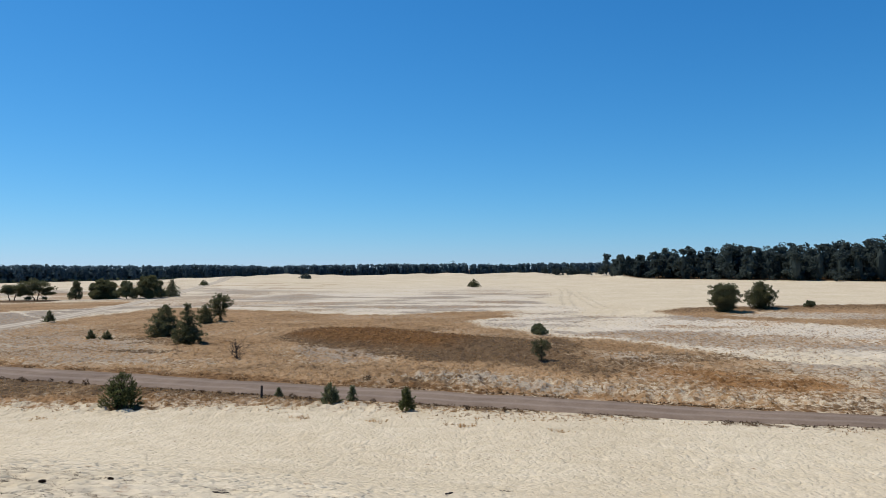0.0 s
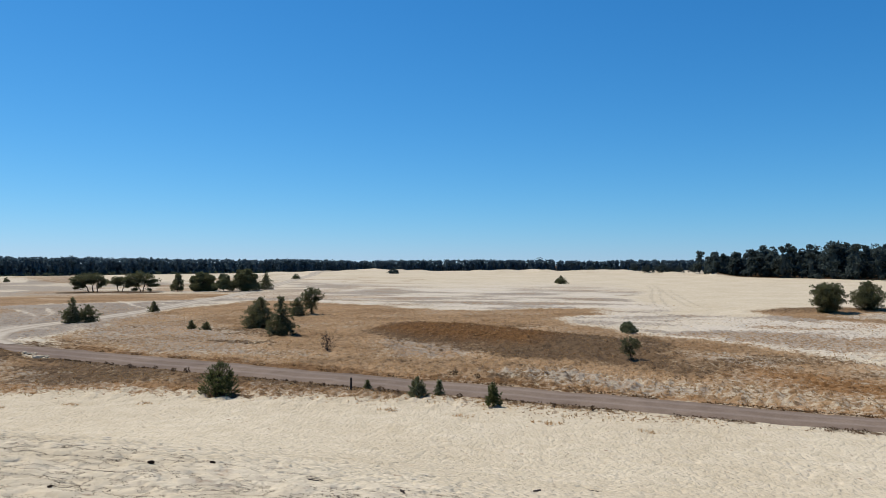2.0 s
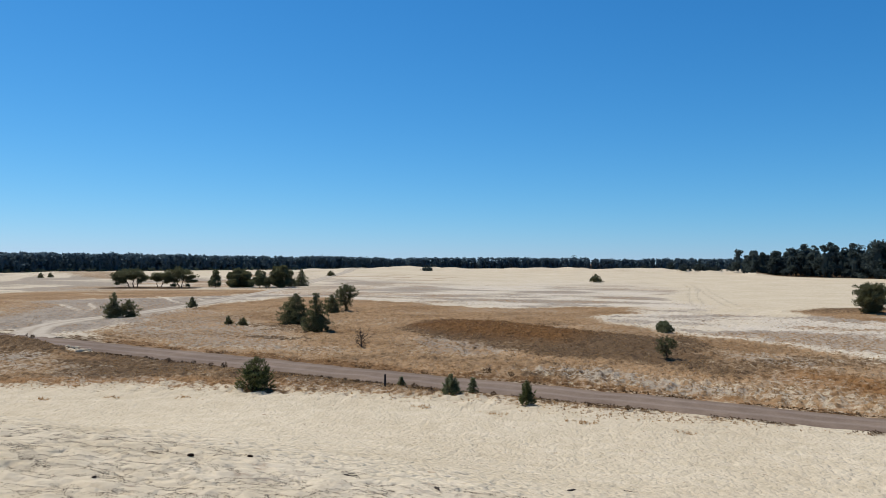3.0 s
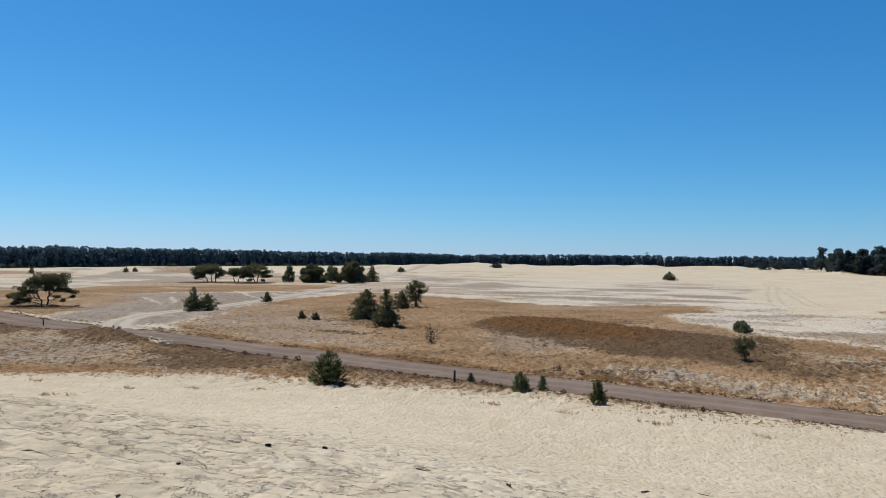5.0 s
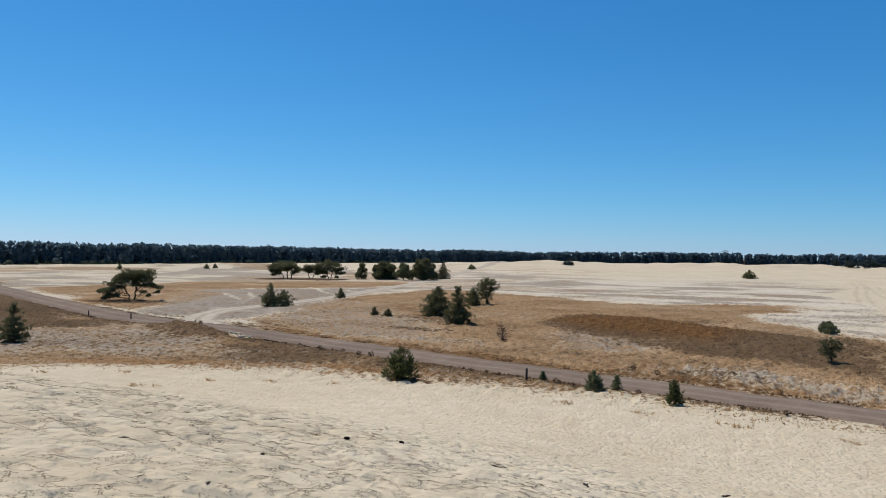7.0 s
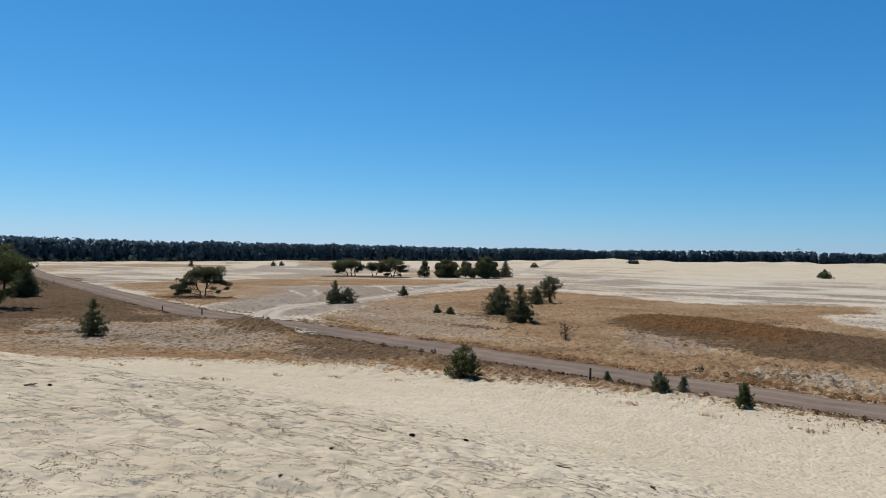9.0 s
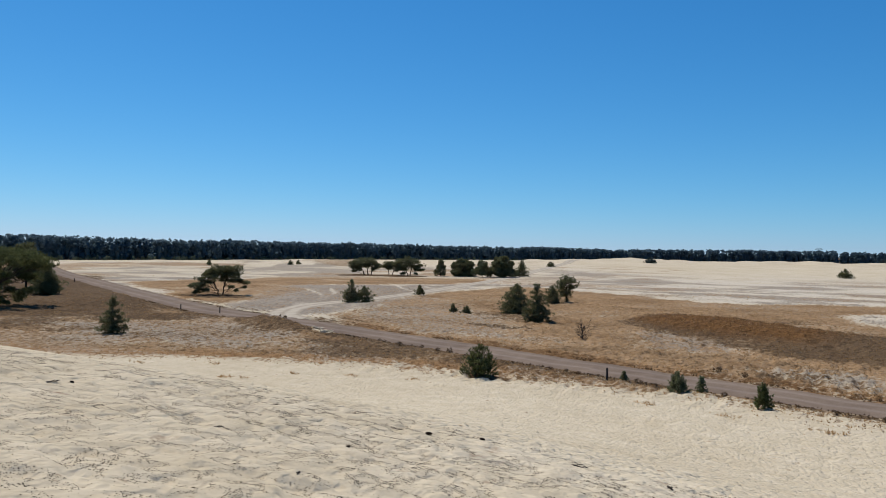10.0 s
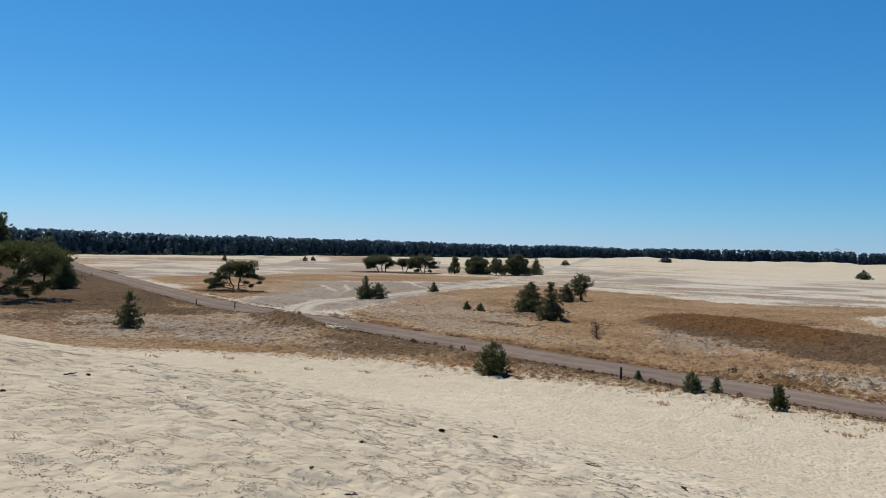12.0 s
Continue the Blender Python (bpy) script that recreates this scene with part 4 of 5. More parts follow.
cone_pine(-11.6, 52.5, 0.65, 0.6, 15, "tiny pine sapling beside a wooden post", NEEDLES_GREY, 0.05, "pine_sapling")
whorled_pine(-30.8, 90.3, 4.9, 4.0, SPIRE, 16, "conical dark green pine with branches to the ground", side=-0.07)
whorled_pine(-38.1, 101.3, 4.1, 4.9, DOME, 17, DARK_PINE, name="bushy_pine", side=0.09, full=1.15, gaps=0.05)
whorled_pine(-39.6, 124.0, 3.1, 4.0, DOME, 18, DARK_PINE, name="bushy_pine")
whorled_pine(-38.6, 129.0, 4.6, 4.6, [(0.0, 0.05), (0.22, 0.12), (0.30, 0.85), (0.42, 0.55), (0.62, 1.0), (0.85, 0.8), (1.0, 0.2)], 19, "slender pine with a bare lower trunk on tan grass", name="scots_pine", gaps=0.22)
shoot_bush(-45.9, 97.2, 1.05, 1.2, 20, "small round pine bush on pale grass", NEEDLES, "pine_bush", 70)
shoot_bush(-43.4, 96.2, 0.95, 1.3, 21, "small spreading pine bush on pale grass", NEEDLES, "pine_bush", 70)
shoot_bush(-68.4, 129.4, 1.95, 2.1, 22, "lone small dark pine beside the sand track", NEEDLES, "pine_bush", 80, 0.6)
whorled_pine(9.2, 70.4, 1.9, 1.9, [(0.0, 0.35), (0.15, 0.45), (0.35, 0.8), (0.6, 1.0), (0.85, 0.9), (1.0, 0.5)], 23, "small lone pine with an open crown on brown grass", name="bushy_pine", gaps=0.4)
bushy_pine(12.6, 99.2, 1.45, 2.5, 24, "low rounded pine bush on the grass bank", name="pine_bush", low=0.25, pads=7, mat=NEEDLES_GREY)
whorled_pine(53.9, 142.8, 5.1, 6.0, [(0.0, 0.55), (0.2, 0.9), (0.45, 1.0), (0.75, 0.92), (0.9, 0.75), (1.0, 0.3)], 25, "broad rounded dark pine on a grassy bank", name="bushy_pine", full=1.35, gaps=0.03)
whorled_pine(62.4, 147.0, 5.1, 6.1, [(0.0, 0.6), (0.2, 0.95), (0.4, 1.0), (0.65, 0.75), (0.85, 0.4), (1.0, 0.1)], 26, "broad dark pine with a spiky top on a grassy bank", name="bushy_pine", side=0.03, full=1.3, gaps=0.04)
bushy_pine(72.0, 146.6, 1.25, 2.6, 27, "low pine bush on a grassy bank", name="pine_bush", pads=6, low=0.2)
shoot_bush(11.6, 284.5, 2.7, 5.4, 28, "wind-bent dark pine bush alone on bare sand", NEEDLES, "pine_bush", 90, 0.5)
whorled_pine(-63.1, 53.0, 3.8, 3.3, SPIRE, 29, "conical dark pine on pale crusted heath", gaps=0.15)
crooked_pine(-98.2, 106.6, WIDE_CROWN, [(-0.3, -1.6, 2.6), (0.2, 0.9, 3.0)], 30, "wide old pine with crooked limbs and a spreading crown", size=0.24)
whorled_pine(-68.7, 105.4, 3.8, 3.5, SPIRE, 31, "dark conical pine beside the sand track")
whorled_pine(-66.9, 106.6, 2.6, 3.5, DOME, 32, "low dark pine beside a taller one", name="bushy_pine")
crooked_pine(-135.5, 219.5, [(-4.6, 4.4, 1.21), (-2.3, 4.9, 1.43), (0, 4.8, 1.65), (1.4, 3.8, 1.32), (-5.4, 3, 1.21), (-2.9, 2.7, 1.1), (-3.8, 1.7, 0.77), (-1.2, 3.3, 1.21), (2.1, 2.4, 0.88), (-6.1, 3.7, 0.77), (-3.6, 3.7, 1.21), (-0.4, 3.9, 1.32), (2.6, 3.2, 0.99), (-4.8, 2.4, 0.99), (1.4, 2, 0.77), (-5.2, 1.2, 0.66)], [(-1.6, -3.4, 3.4), (-0.4, -0.8, 3.8), (0.5, 0.8, 3.6)], 33, "flat-topped pine with several bare trunks", size=0.34)
crooked_pine(-130.0, 224.5, [(-1, 3.9, 1.32), (1, 3.8, 1.43), (2.7, 2.8, 1.1), (2.1, 1.5, 0.66), (-0.3, 2.4, 0.99), (-2.2, 2.9, 0.99), (0.2, 3.1, 1.21)], [(-0.7, -0.9, 2.8), (0.7, 1.2, 2.8)], 34, "small flat-topped pine with bare trunks", size=0.34)
crooked_pine(-122.7, 224.6, [(-2.6, 5.1, 1.43), (0, 5.3, 1.54), (2.3, 4.6, 1.32), (-4, 3.8, 1.21), (3.7, 3.5, 0.99), (-2, 3.6, 1.32), (1.1, 3.3, 1.32), (-3.4, 2.3, 1.1), (-1.4, 2, 0.77), (2.7, 1.9, 0.88), (4.3, 2, 0.55), (-2.2, 0.7, 0.77), (2.4, 0.6, 0.55), (-0.6, 4.2, 1.43), (2.4, 2.9, 1.1), (-3.2, 2.7, 1.1)], [(-0.4, -1.5, 3.2), (0.3, 1.2, 3.4)], 35, "spreading flat-topped pine with crooked trunks", size=0.34)
bushy_pine(-111.8, 227.0, 6.0, 4.6, 36, "dark pine beside a dense rounded tree", pads=9)
bushy_pine(-105.9, 232.6, 6.2, 9.2, 37, "dense rounded dark green tree on the heath", name="rounded_tree", pads=13, low=0.12, dense=1.5)
bushy_pine(-97.6, 229.4, 5.5, 6.6, 38, "grey-green bushy tree beside a taller one", NEEDLES_GREY, "rounded_tree", pads=9, low=0.15, dense=1.3)
bushy_pine(-91.2, 230.6, 7.4, 9.4, 39, "tall dense rounded dark tree on the heath", name="rounded_tree", pads=13, low=0.12, dense=1.5)
whorled_pine(-87.0, 239.0, 5.4, 5.8, SPIRE, 40, "dark pine at the edge of the sand track")
crooked_pine(-106.0, 63.5, HIGH_MASSES, [(0.3, 1.0, 5.6), (1.2, 6.0, 5.2), (-0.8, -3.0, 5.0)], 41, "large old pine with drooping twigs and a broad crown", NEEDLES_FRESH, 1.4, 0.75, 0.32)
cone_pine(-121.5, 74.5, 13.4, 7.0, 43, "tall dark pine rising behind an old spreading pine", NEEDLES, 0.3, dome=True)
bushy_pine(-139.5, 96.5, 9.6, 8.0, 44, "tall dark pine before the wood beyond the track", low=0.2, pads=11)
whorled_pine(-121.0, 87.6, 5.0, 5.4, DOME, 42, "dense dark pine bush beside the gravel track", name="bushy_pine", full=1.3, gaps=0.03)
for k, (bx, by, bh, bw) in enumerate([(-256, 270, 2.8, 2.8), (-238, 309, 2.4, 3.0), (-236, 313, 2.2, 3.0), (-100.2, 312, 2.1, 3.8), (33.7, 420, 2.4, 5.2), (44, 433, 1.9, 6.0), (56, 410, 4.2, 5.6), (60, 394, 4.0, 6.6), (67, 392, 5.4, 8.2), (72, 396, 4.2, 6.0), (89, 418, 4.6, 7.0), (104, 448, 3.8, 6.0), (82, 425, 3.5, 6.0), (-70, 379, 2.5, 6.4)]):
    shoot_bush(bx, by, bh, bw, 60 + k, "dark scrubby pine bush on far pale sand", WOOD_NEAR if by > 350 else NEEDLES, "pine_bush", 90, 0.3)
dead_tree(-21.1, 76.2, 2.3, 50)


# ---- the woods round the open sand ----
def crown_body(soup, c, r, half, rng):
    """The closed inner mass of one crown: an uneven rounded body."""
    a = np.arange(7) * 2 * math.pi / 7 + rng.uniform(0, 1)
    v = [(c[0], c[1], c[2] - half)]
    for q in (-0.66, -0.15, 0.35, 0.75):
        d = r * math.sqrt(1 - q * q) * rng.uniform(0.75, 1.2, 7)
        v += list(np.stack([c[0] + np.cos(a) * d, c[1] + np.sin(a) * d, c[2] + half * (q + rng.uniform(-0.12, 0.12, 7))], 1))
    v.append((c[0], c[1], c[2] + half))
    f = []
    for j in range(7):
        k = (j + 1) % 7
        f += [(0, 1 + k, 1 + j), (29, 22 + j, 22 + k)]
        for i in range(3):
            p, q = 1 + 7 * i + j, 1 + 7 * i + k
            f += [(p, q, q + 7), (p, q + 7, p + 7)]
    soup.add(v, f)


def flakes(soup, centres, size, rng):
    """Single leafy sprays, one to each centre, lying every way."""
    n = len(centres)
    a = rng.normal(size=(n, 3)) * [1, 1, 0.6]
    a /= np.linalg.norm(a, axis=1)[:, None]
    b = np.cross(a, rng.normal(size=(n, 3)))
    b /= np.linalg.norm(b, axis=1)[:, None] + 1e-9
    k = np.asarray(size).reshape(-1, 1)
    v = np.stack([centres - 0.5 * k * a - 0.35 * k * b, centres + 0.5 * k * a - 0.2 * k * b, centres + 0.1 * k * a + 0.55 * k * b], 1)
    soup.add(v, np.arange(3 * n))


def build_wood(name, rows, seed, label, leaves, grain, mat=None):
    """A closed belt of trees: rows of (x, y, height, richness); each a stem, a dense core and cushions of sprays piled up to an uneven top."""
    rng = np.random.default_rng(seed)
    soup = Soup()
    for x, y, h, rich in rows:
        z = float(land(x, y))
        low = h < 7
        w = h * (rng.uniform(0.95, 1.5) if low else rng.uniform(0.50, 0.78))
        tube(soup, [(x, y, z - 0.3), (x + rng.normal() * 0.2, y, z + h * 0.8)], 0.018 * h, 0.006 * h, 4)
        crown_body(soup, (x, y, z + h * (0.30 if low else 0.40)), 0.17 * w, h * (0.30 if low else 0.38), rng)
        n = int(leaves * rich * (0.4 if low else 1.0) * rng.uniform(0.8, 1.2))
        lumps = 4 if low else 9
        q = rng.uniform(0.15, 0.75, lumps) if low else np.append(rng.uniform(0.12, 0.90, lumps - 1), 0.90)
        a = rng.uniform(0, 6.283, lumps)
        slim = 0.6 if rng.random() < 0.2 else 1.0
        reach = 0.42 * w * slim * np.sqrt(np.clip(1.08 - q, 0.02, 1)) * rng.uniform(0.55, 1.1, lumps)
        reach[-1] *= 0.3
        heart = np.stack([x + np.cos(a) * reach, y + np.sin(a) * reach, z + h * q], 1)
        pick = rng.integers(0, lumps, n)
        e = rng.normal(size=(n, 3))
        e /= np.linalg.norm(e, axis=1)[:, None]
        fat = w * rng.uniform(0.17, 0.27, lumps) * (1.15 - 0.4 * q)
        c = heart[pick] + e * [1, 1, 0.7] * (fat[pick] * rng.uniform(0.45, 1.05, n))[:, None]
        c[:, 2] = np.maximum(c[:, 2], z + 0.1)
        flakes(soup, c, grain * rng.uniform(0.6, 1.4, n) * (0.7 if low else 1.0), rng)
    return tagged(new(name, soup.mesh(name, mat or WOOD_FAR_HAZED)), label, "forest", kind="stuff")


def belt(line, depth, gap, seed, lo, hi, shrubs=0.5, grow=None):
    rng = np.random.default_rng(seed)
    pts = spline(line, gap)
    out = []
    for k in range(depth):
        for x, y in pts:
            r = math.hypot(x, y)
            f = 1 + (k * gap * 1.5 + rng.uniform(-1, 1) * gap * 0.7) / r
            sway = float(fbm(np.array([x]), np.array([y]), 45.0, seed, 2)[0]) - 0.5
            h = (lo + (hi - lo) * rng.uniform(0, 1) ** 1.3) * (0.94 + 0.025 * k + 0.22 * sway) * (grow(x) if grow else 1.0)
            out.append((x * f + rng.normal() * gap * 0.7, y * f, h, 1.6 if k == 0 else 0.85))
    for x, y in pts:
        for _ in range(3):
            if rng.random() < shrubs:
                f = 1 - rng.uniform(-22, 6) / math.hypot(x, y)
                out.append((x * f + rng.normal() * gap, y * f, rng.uniform(0.16, 0.42) * lo, 1.0))
    return out


FAR_LINE = [(-math.sin(radians(a)) * (d + 4), math.cos(radians(a)) * (d + 4)) for a, d in ((92, 425), (85, 430), (70, 440), (56, 470), (45, 508), (35, 605), (27, 685), (20, 745), (10, 790), (0, 805), (-8, 805), (-16, 805), (-24, 800))]
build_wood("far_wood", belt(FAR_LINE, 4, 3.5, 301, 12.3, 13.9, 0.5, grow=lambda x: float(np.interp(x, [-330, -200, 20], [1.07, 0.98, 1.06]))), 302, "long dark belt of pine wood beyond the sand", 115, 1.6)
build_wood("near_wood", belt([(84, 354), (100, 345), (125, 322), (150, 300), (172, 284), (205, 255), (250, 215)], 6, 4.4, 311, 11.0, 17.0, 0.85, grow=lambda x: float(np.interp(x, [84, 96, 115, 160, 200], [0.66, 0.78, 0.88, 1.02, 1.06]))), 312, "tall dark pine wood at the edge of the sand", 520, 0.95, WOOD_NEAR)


rng_scrub = np.random.default_rng(320)
scrub_rows = []
for _ in range(380):
    a = radians(rng_scrub.uniform(16, 80))
    d = float(np.interp(math.degrees(a), [p[0] for p in WOOD_EDGE], [p[1] for p in WOOD_EDGE])) - rng_scrub.uniform(-4, 16)
    scrub_rows.append((-math.sin(a) * d, math.cos(a) * d, rng_scrub.uniform(1.2, 3.6), 1.0))
build_wood("scrub", scrub_rows, 321, "low grey-green scrub along the edge of the wood", 260, 0.75, SCRUB)


def lattice_mast(x, y, h):
    """A far power mast: four tapering legs, braces and three cross arms."""
    t = tagged(thing("power_mast", x, y), "grey steel lattice power mast beyond the wood", "power mast")
    for sx, sy in ((-1, -1), (1, -1), (1, 1), (-1, 1)):
        s = Soup()
        tube(s, [(sx * 3, sy * 3, 0), (sx * 0.6, sy * 0.6, h)], 0.22, 0.12, 4)
        part("leg", s.mesh("leg", DEAD_WOOD), t)
    for k in range(8):
        s = Soup()
        q0, q1 = k / 8, (k + 1) / 8
        w0, w1 = 3 - 2.4 * q0, 3 - 2.4 * q1
        tube(s, [(-w0, -w0, h * q0), (w1, -w1, h * q1)], 0.1, 0.1, 4)
        part("brace", s.mesh("brace", DEAD_WOOD), t)
    for q, w in ((0.80, 4.0), (0.9, 5.0), (0.97, 3.5)):
        s = Soup()
        tube(s, [(-w, 0, h * q), (0, 0, h * q + 1.0), (w, 0, h * q)], 0.2, 0.2, 4)
        part("cross_arm", s.mesh("cross_arm", DEAD_WOOD), t)
    return t


lattice_mast(15.6, 1200, 20.0)
# ---- posts, stones and litter ----
def build_post(x, y, h, lean, label):
    t = tagged(thing("wooden_post", x, y), label, "post", "track posts")
    bm = bmesh.new()
    bmesh.ops.create_cone(bm, cap_ends=True, segments=10, radius1=0.085, radius2=0.075, depth=h + 0.2)
    bmesh.ops.translate(bm, verts=bm.verts, vec=(0, 0, h / 2 - 0.1))
    bmesh.ops.bevel(bm, geom=[e for e in bm.edges if e.calc_face_angle(0) > 1.0], offset=0.012, segments=2, affect="EDGES")
    me = bpy.data.meshes.new("shaft")
    bm.to_mesh(me)
    bm.free()
    me.materials.append(DEAD_WOOD)
    shaft = part("shaft", me, t)
    shaft.rotation_euler = (radians(lean), radians(lean * 0.6), 0)
    return t


build_post(-12.8, 52.5, 0.86, 1.5, "weathered dark wooden post beside the gravel track")
build_post(-71.2, 77.0, 0.8, -1.0, "short dark wooden post beside the gravel track")
build_post(-80.3, 79.0, 0.7, 2.0, "short dark wooden post beside the gravel track")
build_post(-157.0, 121.0, 0.85, 0.0, "short dark wooden post beside the gravel track")


def build_grass(name, count, seed, dark_only, mat, label, lo, hi, blades=5):
    rng = np.random.default_rng(seed)
    n = count * 6
    az = np.radians(rng.uniform(-34, 62, n))
    r = 44 + 110 * rng.uniform(0, 1, n) ** 1.6
    x, y = -np.sin(az) * r, np.cos(az) * r
    tan, dark, crust, rust = cover(x, y)
    clump = smooth(0.42, 0.6, fbm(x, y, 1.7, seed, 3))
    want = (dark if dark_only else np.clip(tan * 1.1 + 0.25 * crust, 0, 1)) * (0.25 + 0.75 * clump)
    keep = (rng.uniform(0, 1, n) < want) & (road_gap(x, y, ROAD_LINE) > 2.9) & (road_gap(x, y, TRACK_LINE) > 2.8)
    x, y = x[keep][:count], y[keep][:count]
    z = ground_height(x, y) - 0.02
    soup = Soup()
    tufts(soup, np.stack([x, y, z], 1), rng.uniform(lo, hi, len(x)), rng, blades, 0.45, 0.17)
    return tagged(new(name, soup.mesh(name, mat)), label, "grass", kind="stuff")


build_grass("dry_grass", 36000, 401, False, STRAW, "tufts of dry straw-coloured grass on the heath", 0.07, 0.20)
build_grass("dead_grass", 20000, 402, True, STRAW_DARK, "dead brown grass tufts on the banks", 0.08, 0.17)


def build_tussocks():
    """Thick tussocks that stand apart on the crusted, sandy parts of the heath."""
    rng = np.random.default_rng(410)
    n = 110000
    az, r = np.radians(rng.uniform(-34, 60, n)), 47 + 240 * rng.uniform(0, 1, n) ** 2.2
    x, y = -np.sin(az) * r, np.cos(az) * r
    tan, dark, crust, rust = cover(x, y)
    want = np.clip(1.2 * crust * (1 - dark), 0, 1) * smooth(0.40, 0.60, fbm(x, y, 1.3, 411, 3)) * 0.9
    keep = (rng.uniform(0, 1, n) < want) & (road_gap(x, y, ROAD_LINE) > 3.2) & (road_gap(x, y, TRACK_LINE) > 3.0)
    x, y = x[keep][:20000], y[keep][:20000]
    soup = Soup()
    tufts(soup, np.stack([x, y, ground_height(x, y)], 1), rng.uniform(0.07, 0.14, len(x)) * np.interp(np.hypot(x, y), [80, 280], [1.0, 1.3]), rng, 7, 0.0, 0.24)
    return tagged(new("tussocks", soup.mesh("tussocks", TUSSOCK)), "brown-grey grass tussocks standing apart on sandy crust", "grass", kind="stuff")


build_tussocks()



def chips(soup, centres, length, width, rng, flat=0.4):
    """Small pointed chips lying about."""
    n = len(centres)
    a = rng.uniform(0, 6.283, n)
    u = np.stack([np.cos(a), np.sin(a), rng.normal(size=n) * 0.15], 1)
    v = np.stack([-np.sin(a), np.cos(a), 0 * a], 1)
    L, W = (np.asarray(q).reshape(-1, 1) for q in (length, width))
    up = np.array([[0, 0, 1.0]])
    c = np.asarray(centres)
    p = np.stack([c - u * L, c + v * W, c + u * L, c - v * W, c + up * W * flat * 2.0], 1)
    f = np.array([(0, 3, 4), (3, 2, 4), (2, 1, 4), (1, 0, 4)])
    soup.add(p, (f[None] + 5 * np.arange(n)[:, None, None]))


def build_litter():
    rng = np.random.default_rng(501)
    n = 800000
    az, r = np.radians(rng.uniform(-12, 62, n)), np.sqrt(rng.uniform(3.4**2, 15.5**2, n))
    x, y = -np.sin(az) * r, np.cos(az) * r
    near_top = smooth(2.2, -0.3, y - lip_line(x)) * smooth(5, -1, x)
    zone = smooth(0.22, 0.5, fbm(x, y, 1.1, 505, 3)) * (0.25 + 0.75 * smooth(-2.0, 4.5, y - 3.0 + 0.5 * (x + 6)))
    want = near_top * (smooth(0.12, 0.02, np.abs(hollows(x, y) - 0.43)) * zone * 0.62 + 0.010)
    keep = rng.uniform(0, 1, n) < want
    x, y = x[keep][:66000], y[keep][:66000]
    k = len(x)
    soup = Soup()
    chips(soup, np.stack([x, y, surface_height(x, y) + 0.001], 1), rng.uniform(0.0040, 0.0075, k) * rng.choice([1, 1, 1, 1, 1.6], k), rng.uniform(0.0033, 0.0054, k), rng, 0.35)
    return tagged(new("pine_litter", soup.mesh("pine_litter", LITTER)), "dark pine bark flakes and droppings strewn on sand", "litter", kind="stuff")


build_litter()


def on_sand(name, x, y, turn, lift):
    """An Empty on the trodden surface of the dune."""
    e = new(name)
    e.empty_display_size = 0.1
    e.matrix_world = pose(x, y, float(surface_height(np.array([x]), np.array([y]))[0]) + lift, 0, 0, turn)
    return e


def pine_cone(x, y, turn, size):
    t = tagged(on_sand("pine_cone", x, y, turn, 0.0), "dark brown fallen pine cone lying on sand", "pine cone", "fallen pine cones")
    rng = np.random.default_rng(int(size * 1000))
    core, scales = Soup(), Soup()
    q = np.linspace(-1, 1, 8)
    pts = np.stack([q * size * 0.5, 0 * q, 0 * q + size * 0.22], 1)
    for a, b in zip(range(7), range(1, 8)):
        ra, rb = (0.24 * size * math.sqrt(max(0.02, 1 - 0.9 * q[k] ** 2)) for k in (a, b))
        tube(core, [pts[a], pts[b]], ra, rb, 8)
    for i in range(11):
        u = -0.9 + 1.8 * i / 10
        rad = 0.26 * size * math.sqrt(max(0.05, 1 - 0.9 * u * u))
        for j in range(8):
            an = 2 * math.pi * (j + 0.5 * (i % 2)) / 8
            c = np.array([u * size * 0.5, math.cos(an) * rad, size * 0.18 + 0.8 * math.sin(an) * rad])
            o = np.array([0.5, math.cos(an), math.sin(an)])
            s = np.cross(o, [1, 0, 0])
            e = size * 0.07
            scales.add([c - s * e, c + s * e, c + o * e * 1.6, c + o * e * 0.6 - [e, 0, 0]], [(0, 1, 2), (0, 2, 3), (1, 3, 2), (0, 3, 1)])
    part("core", core.mesh("core", CONE, True), t)
    part("scales", scales.mesh("scales", CONE), t)
    return t


def fallen_stick(x, y, length, turn, seed, thick=0.014):
    rng = np.random.default_rng(seed)
    t = tagged(on_sand("stick", x, y, turn, thick * 0.6), "crooked dark dry stick lying on sand", "stick", "fallen sticks")
    main = Soup()
    line = bend((-length / 2, 0, 0), (length / 2, 0, 0.01), 0.02 * length, rng, 8, 0.03)
    line[:, 2] = np.clip(line[:, 2], 0, 0.04)
    tube(main, line, thick, thick * 0.45, 6)
    part("stem", main.mesh("stem", DEAD_WOOD, True), t)
    for k in (3, 5):
        tw = Soup()
        e = line[k] + np.array([length * 0.16, rng.choice([-1, 1]) * length * 0.12, 0.015])
        tube(tw, bend(line[k], e, 0.005, rng, 4, 0.05), thick * 0.5, thick * 0.2, 4)
        part("twig", tw.mesh("twig", DEAD_WOOD), t)
    return t


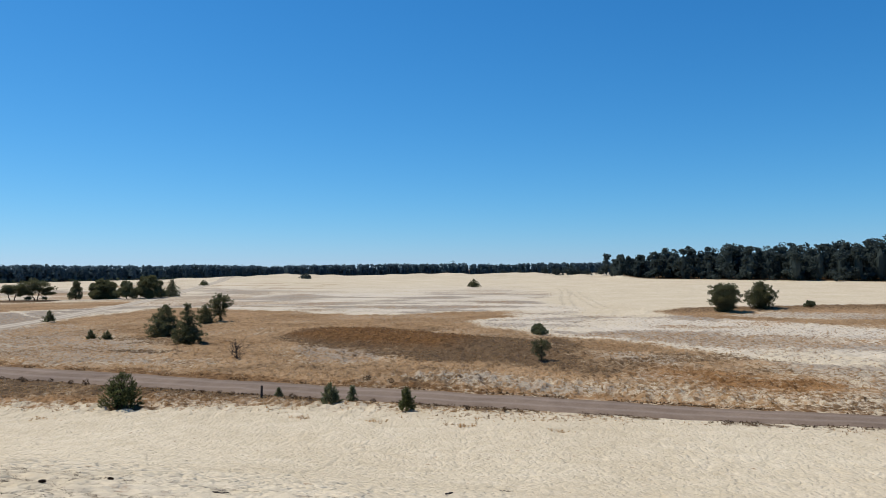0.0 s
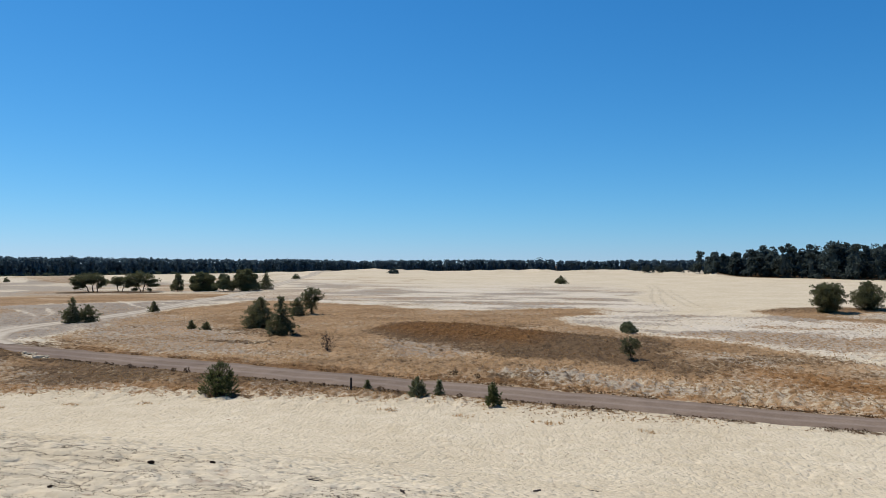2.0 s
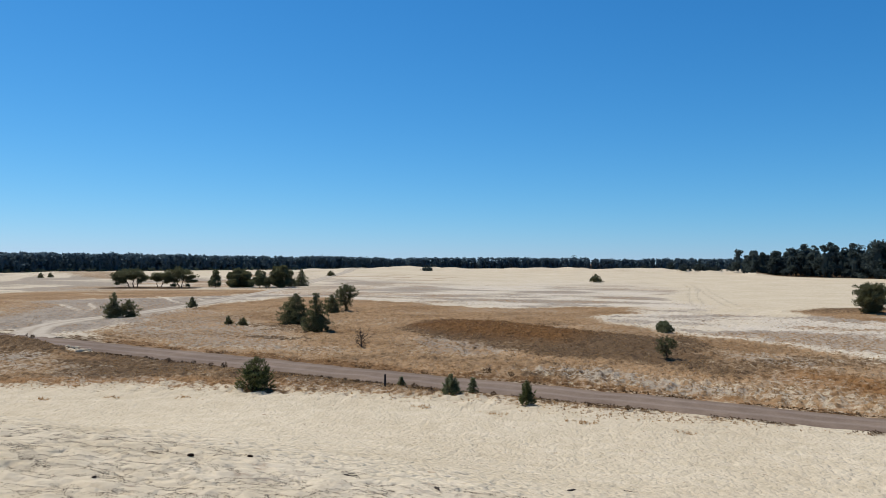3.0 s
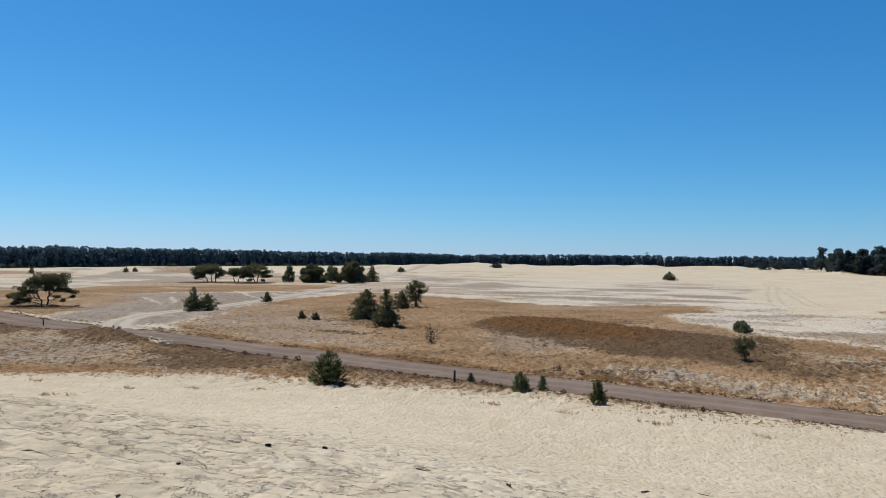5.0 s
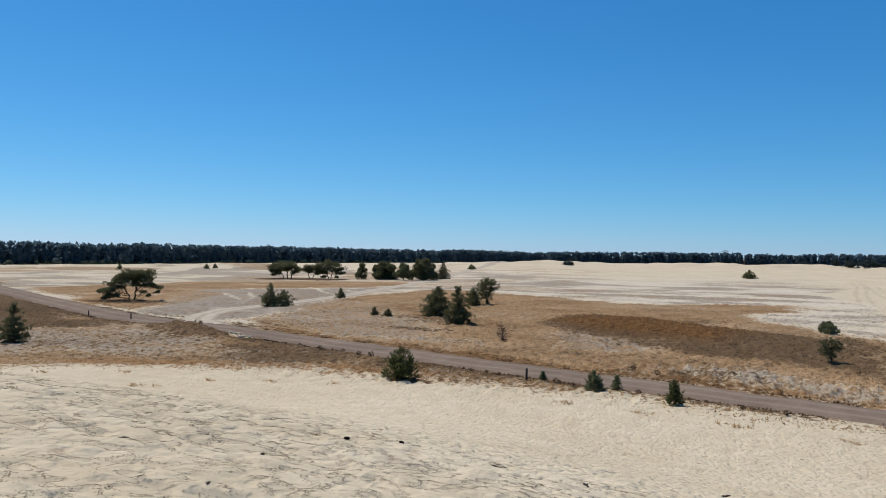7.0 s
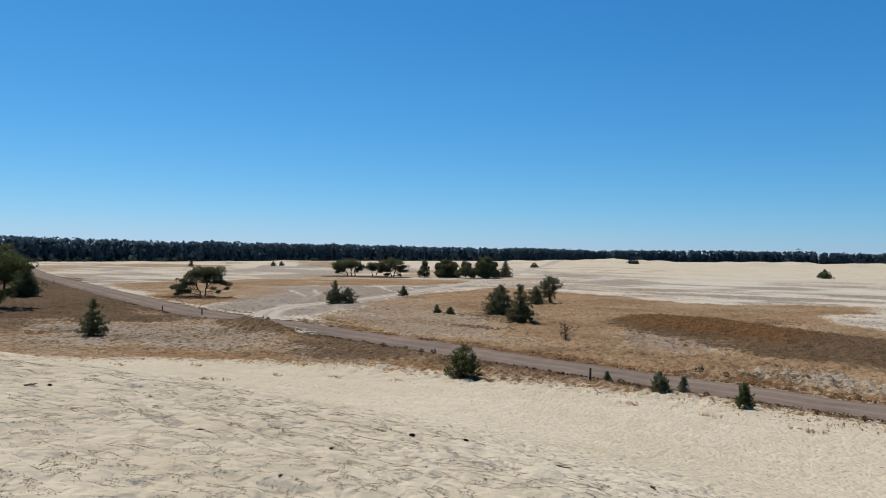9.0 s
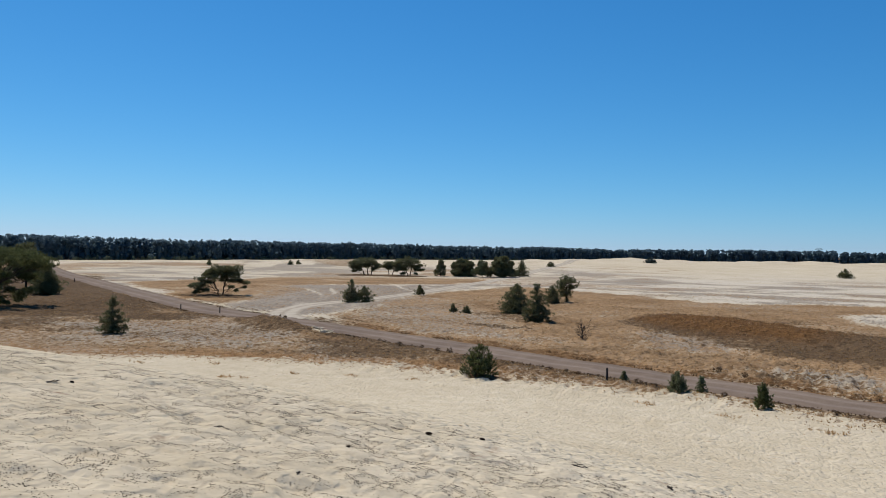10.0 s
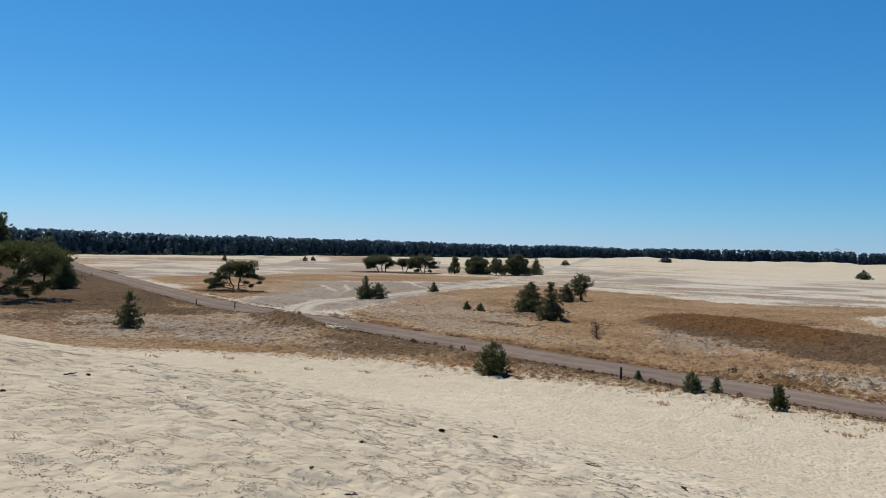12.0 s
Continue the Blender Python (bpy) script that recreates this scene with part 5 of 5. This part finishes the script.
pine_cone(-5.01, 9.34, 20, 0.09)
pine_cone(-4.56, 10.24, -15, 0.085)
pine_cone(-4.93, 7.14, 60, 0.05)
pine_cone(-8.89, 6.57, 10, 0.06)
pine_cone(-7.99, 4.84, 0, 0.065)
fallen_stick(-3.06, 10.11, 0.34, -12, 510)
fallen_stick(-1.80, 10.19, 0.17, -60, 511, 0.018)
fallen_stick(-4.28, 5.33, 0.10, -65, 512, 0.012)
fallen_stick(-3.69, 5.08, 0.13, 35, 513, 0.010)
fallen_stick(-8.93, 6.33, 0.16, 70, 514, 0.012)
fallen_stick(-6.04, 6.23, 0.12, 8, 515, 0.010)
fallen_stick(0.11, 17.6, 0.20, 30, 516, 0.03)
fallen_stick(1.84, 23.0, 0.36, -20, 517, 0.016)


def sand_tufts(spots):
    """Sparse tufts on the sand at the dune's foot."""
    rng = np.random.default_rng(530)
    s = Soup()
    for x, y, size in spots:
        n = 14
        cx, cy = x + rng.normal(size=n) * size, y + rng.normal(size=n) * size * 0.5
        tufts(s, np.stack([cx, cy, ground_height(cx, cy) + 0.02], 1), rng.uniform(0.12, 0.26, n), rng, 12, 1.3, 0.05)
    return tagged(new("sand_grass", s.mesh("sand_grass", STRAW)), "sparse dry grass tufts on bare sand", "grass", kind="stuff")
SPOTS = [(0.8, 42.7, 0.45), (1.4, 42.4, 0.3), (6.3, 41.0, 0.4), (-35.1, 39.7, 0.5), (-36.3, 39.5, 0.35), (-40.8, 43.5, 0.4), (-33.0, 43.0, 0.3), (-46.0, 41.0, 0.4), (-44.0, 38.5, 0.3), (-29.0, 44.5, 0.35), (-4.0, 43.8, 0.5), (-8.6, 44.8, 0.4), (-24.5, 45.6, 0.35), (-50.5, 39.0, 0.4)]
sand_tufts(SPOTS)


def heather_clump(x, y, size, seed):
    rng = np.random.default_rng(seed)
    t = tagged(thing("heather_clump", x, y), "low dark brown heather clump on the track's verge", "shrub", "heather along the track")
    stem, crown = Soup(), Soup()
    n = 26
    p, d = pad_points(rng, (0, 0, size * 0.35), size * 0.55, n, 0.7)
    p[:, 2] = np.maximum(p[:, 2], 0.04)
    for k in range(6):
        tube(stem, bend((0, 0, -0.03), p[k], 0.02, rng, 4, 0.05), 0.012, 0.005, 4)
    tufts(crown, p, size * 0.3 * rng.uniform(0.7, 1.3, n), rng, 10, 0.7, 0.12, d)
    part("stems", stem.mesh("stems", DEAD_WOOD), t)
    part("crown", crown.mesh("crown", HEATHER), t)
    return t


verge_rng = np.random.default_rng(560)
VERGE = [-41.5, -39.6, -37.8, -36.9, -34.5, -33.2, -31.9, -30.6, -29.6, -28.4, -18.6, -17.8, -16.4, -15.3, -14.4, -13.7, -10.6, -9.3, -4.8, 1.5, 3.8]
for k, vx in enumerate(VERGE):
    vy = float(np.interp(vx, [p[0] for p in ROAD_LINE[::-1]], [p[1] for p in ROAD_LINE[::-1]])) - 3.3 - verge_rng.uniform(0, 0.7)
    heather_clump(vx, vy, verge_rng.uniform(0.18, 0.42) + (0.25 if vx == -28.4 else 0), 570 + k)


def verge_tufts():
    """Small dark tufts in a broken line along both sides of the gravel track."""
    rng = np.random.default_rng(620)
    c = spline(ROAD_LINE, 0.12)
    c = c[(c[:, 0] > -95) & (c[:, 0] < 60)]
    d = np.gradient(c, axis=0)
    d /= np.linalg.norm(d, axis=1)[:, None]
    s = Soup()
    for away in (-1, 1):
        for _ in range(4):
            gap = rng.normal(size=len(c)) * 0.28 + np.interp(c[:, 0], [-76, 0, 26], [3.3, 2.85, 2.2])
            x, y = c[:, 0] - away * d[:, 1] * gap, c[:, 1] + away * d[:, 0] * gap
            keep = rng.uniform(0, 1, len(c)) < 0.75 * smooth(0.44, 0.6, fbm(x, y, 2.4, 621 + away, 3))
            x, y = x[keep], y[keep]
            tufts(s, np.stack([x, y, ground_height(x, y) + 0.01], 1), rng.uniform(0.06, 0.14, len(x)), rng, 8, 0.3, 0.22)
    return tagged(new("verge_heather", s.mesh("verge_heather", HEATHER)), "small dark tufts of heather lining the gravel track", "shrub", kind="stuff")


verge_tufts()
heather_clump(-58.0, 73.6, 0.95, 600)
heather_clump(-6.1, 59.6, 0.6, 601)
heather_clump(-4.2, 59.0, 0.45, 602)


def sand_clod(x, y, size, seed):
    """A broken lump of pale, crusted sand."""
    rng = np.random.default_rng(seed)
    bm = bmesh.new()
    bmesh.ops.create_icosphere(bm, subdivisions=2, radius=size)
    for v in bm.verts:
        v.co *= 1 + 0.28 * (rng.random() - 0.5)
        v.co.z *= 0.6
    me = bpy.data.meshes.new("sand_clod")
    bm.to_mesh(me)
    bm.free()
    me.materials.append(CLOD)
    ob = new("sand_clod", me)
    ob.matrix_world = pose(x, y, float(ground_height(np.array([x]), np.array([y]))[0]) + 0.2 * size, 0, 0, rng.uniform(0, 360))
    return tagged(ob, "pale broken lump of crusted sand beside the track", "sand clod", "broken sand lumps")


clod_rng = np.random.default_rng(640)
for k in range(16):
    q = clod_rng.uniform(-1, 1)
    sand_clod(-47.6 + 2.0 * q + clod_rng.normal() * 0.3, 67.2 - 1.4 * q + clod_rng.normal() * 0.35, clod_rng.uniform(0.14, 0.34), 641 + k)
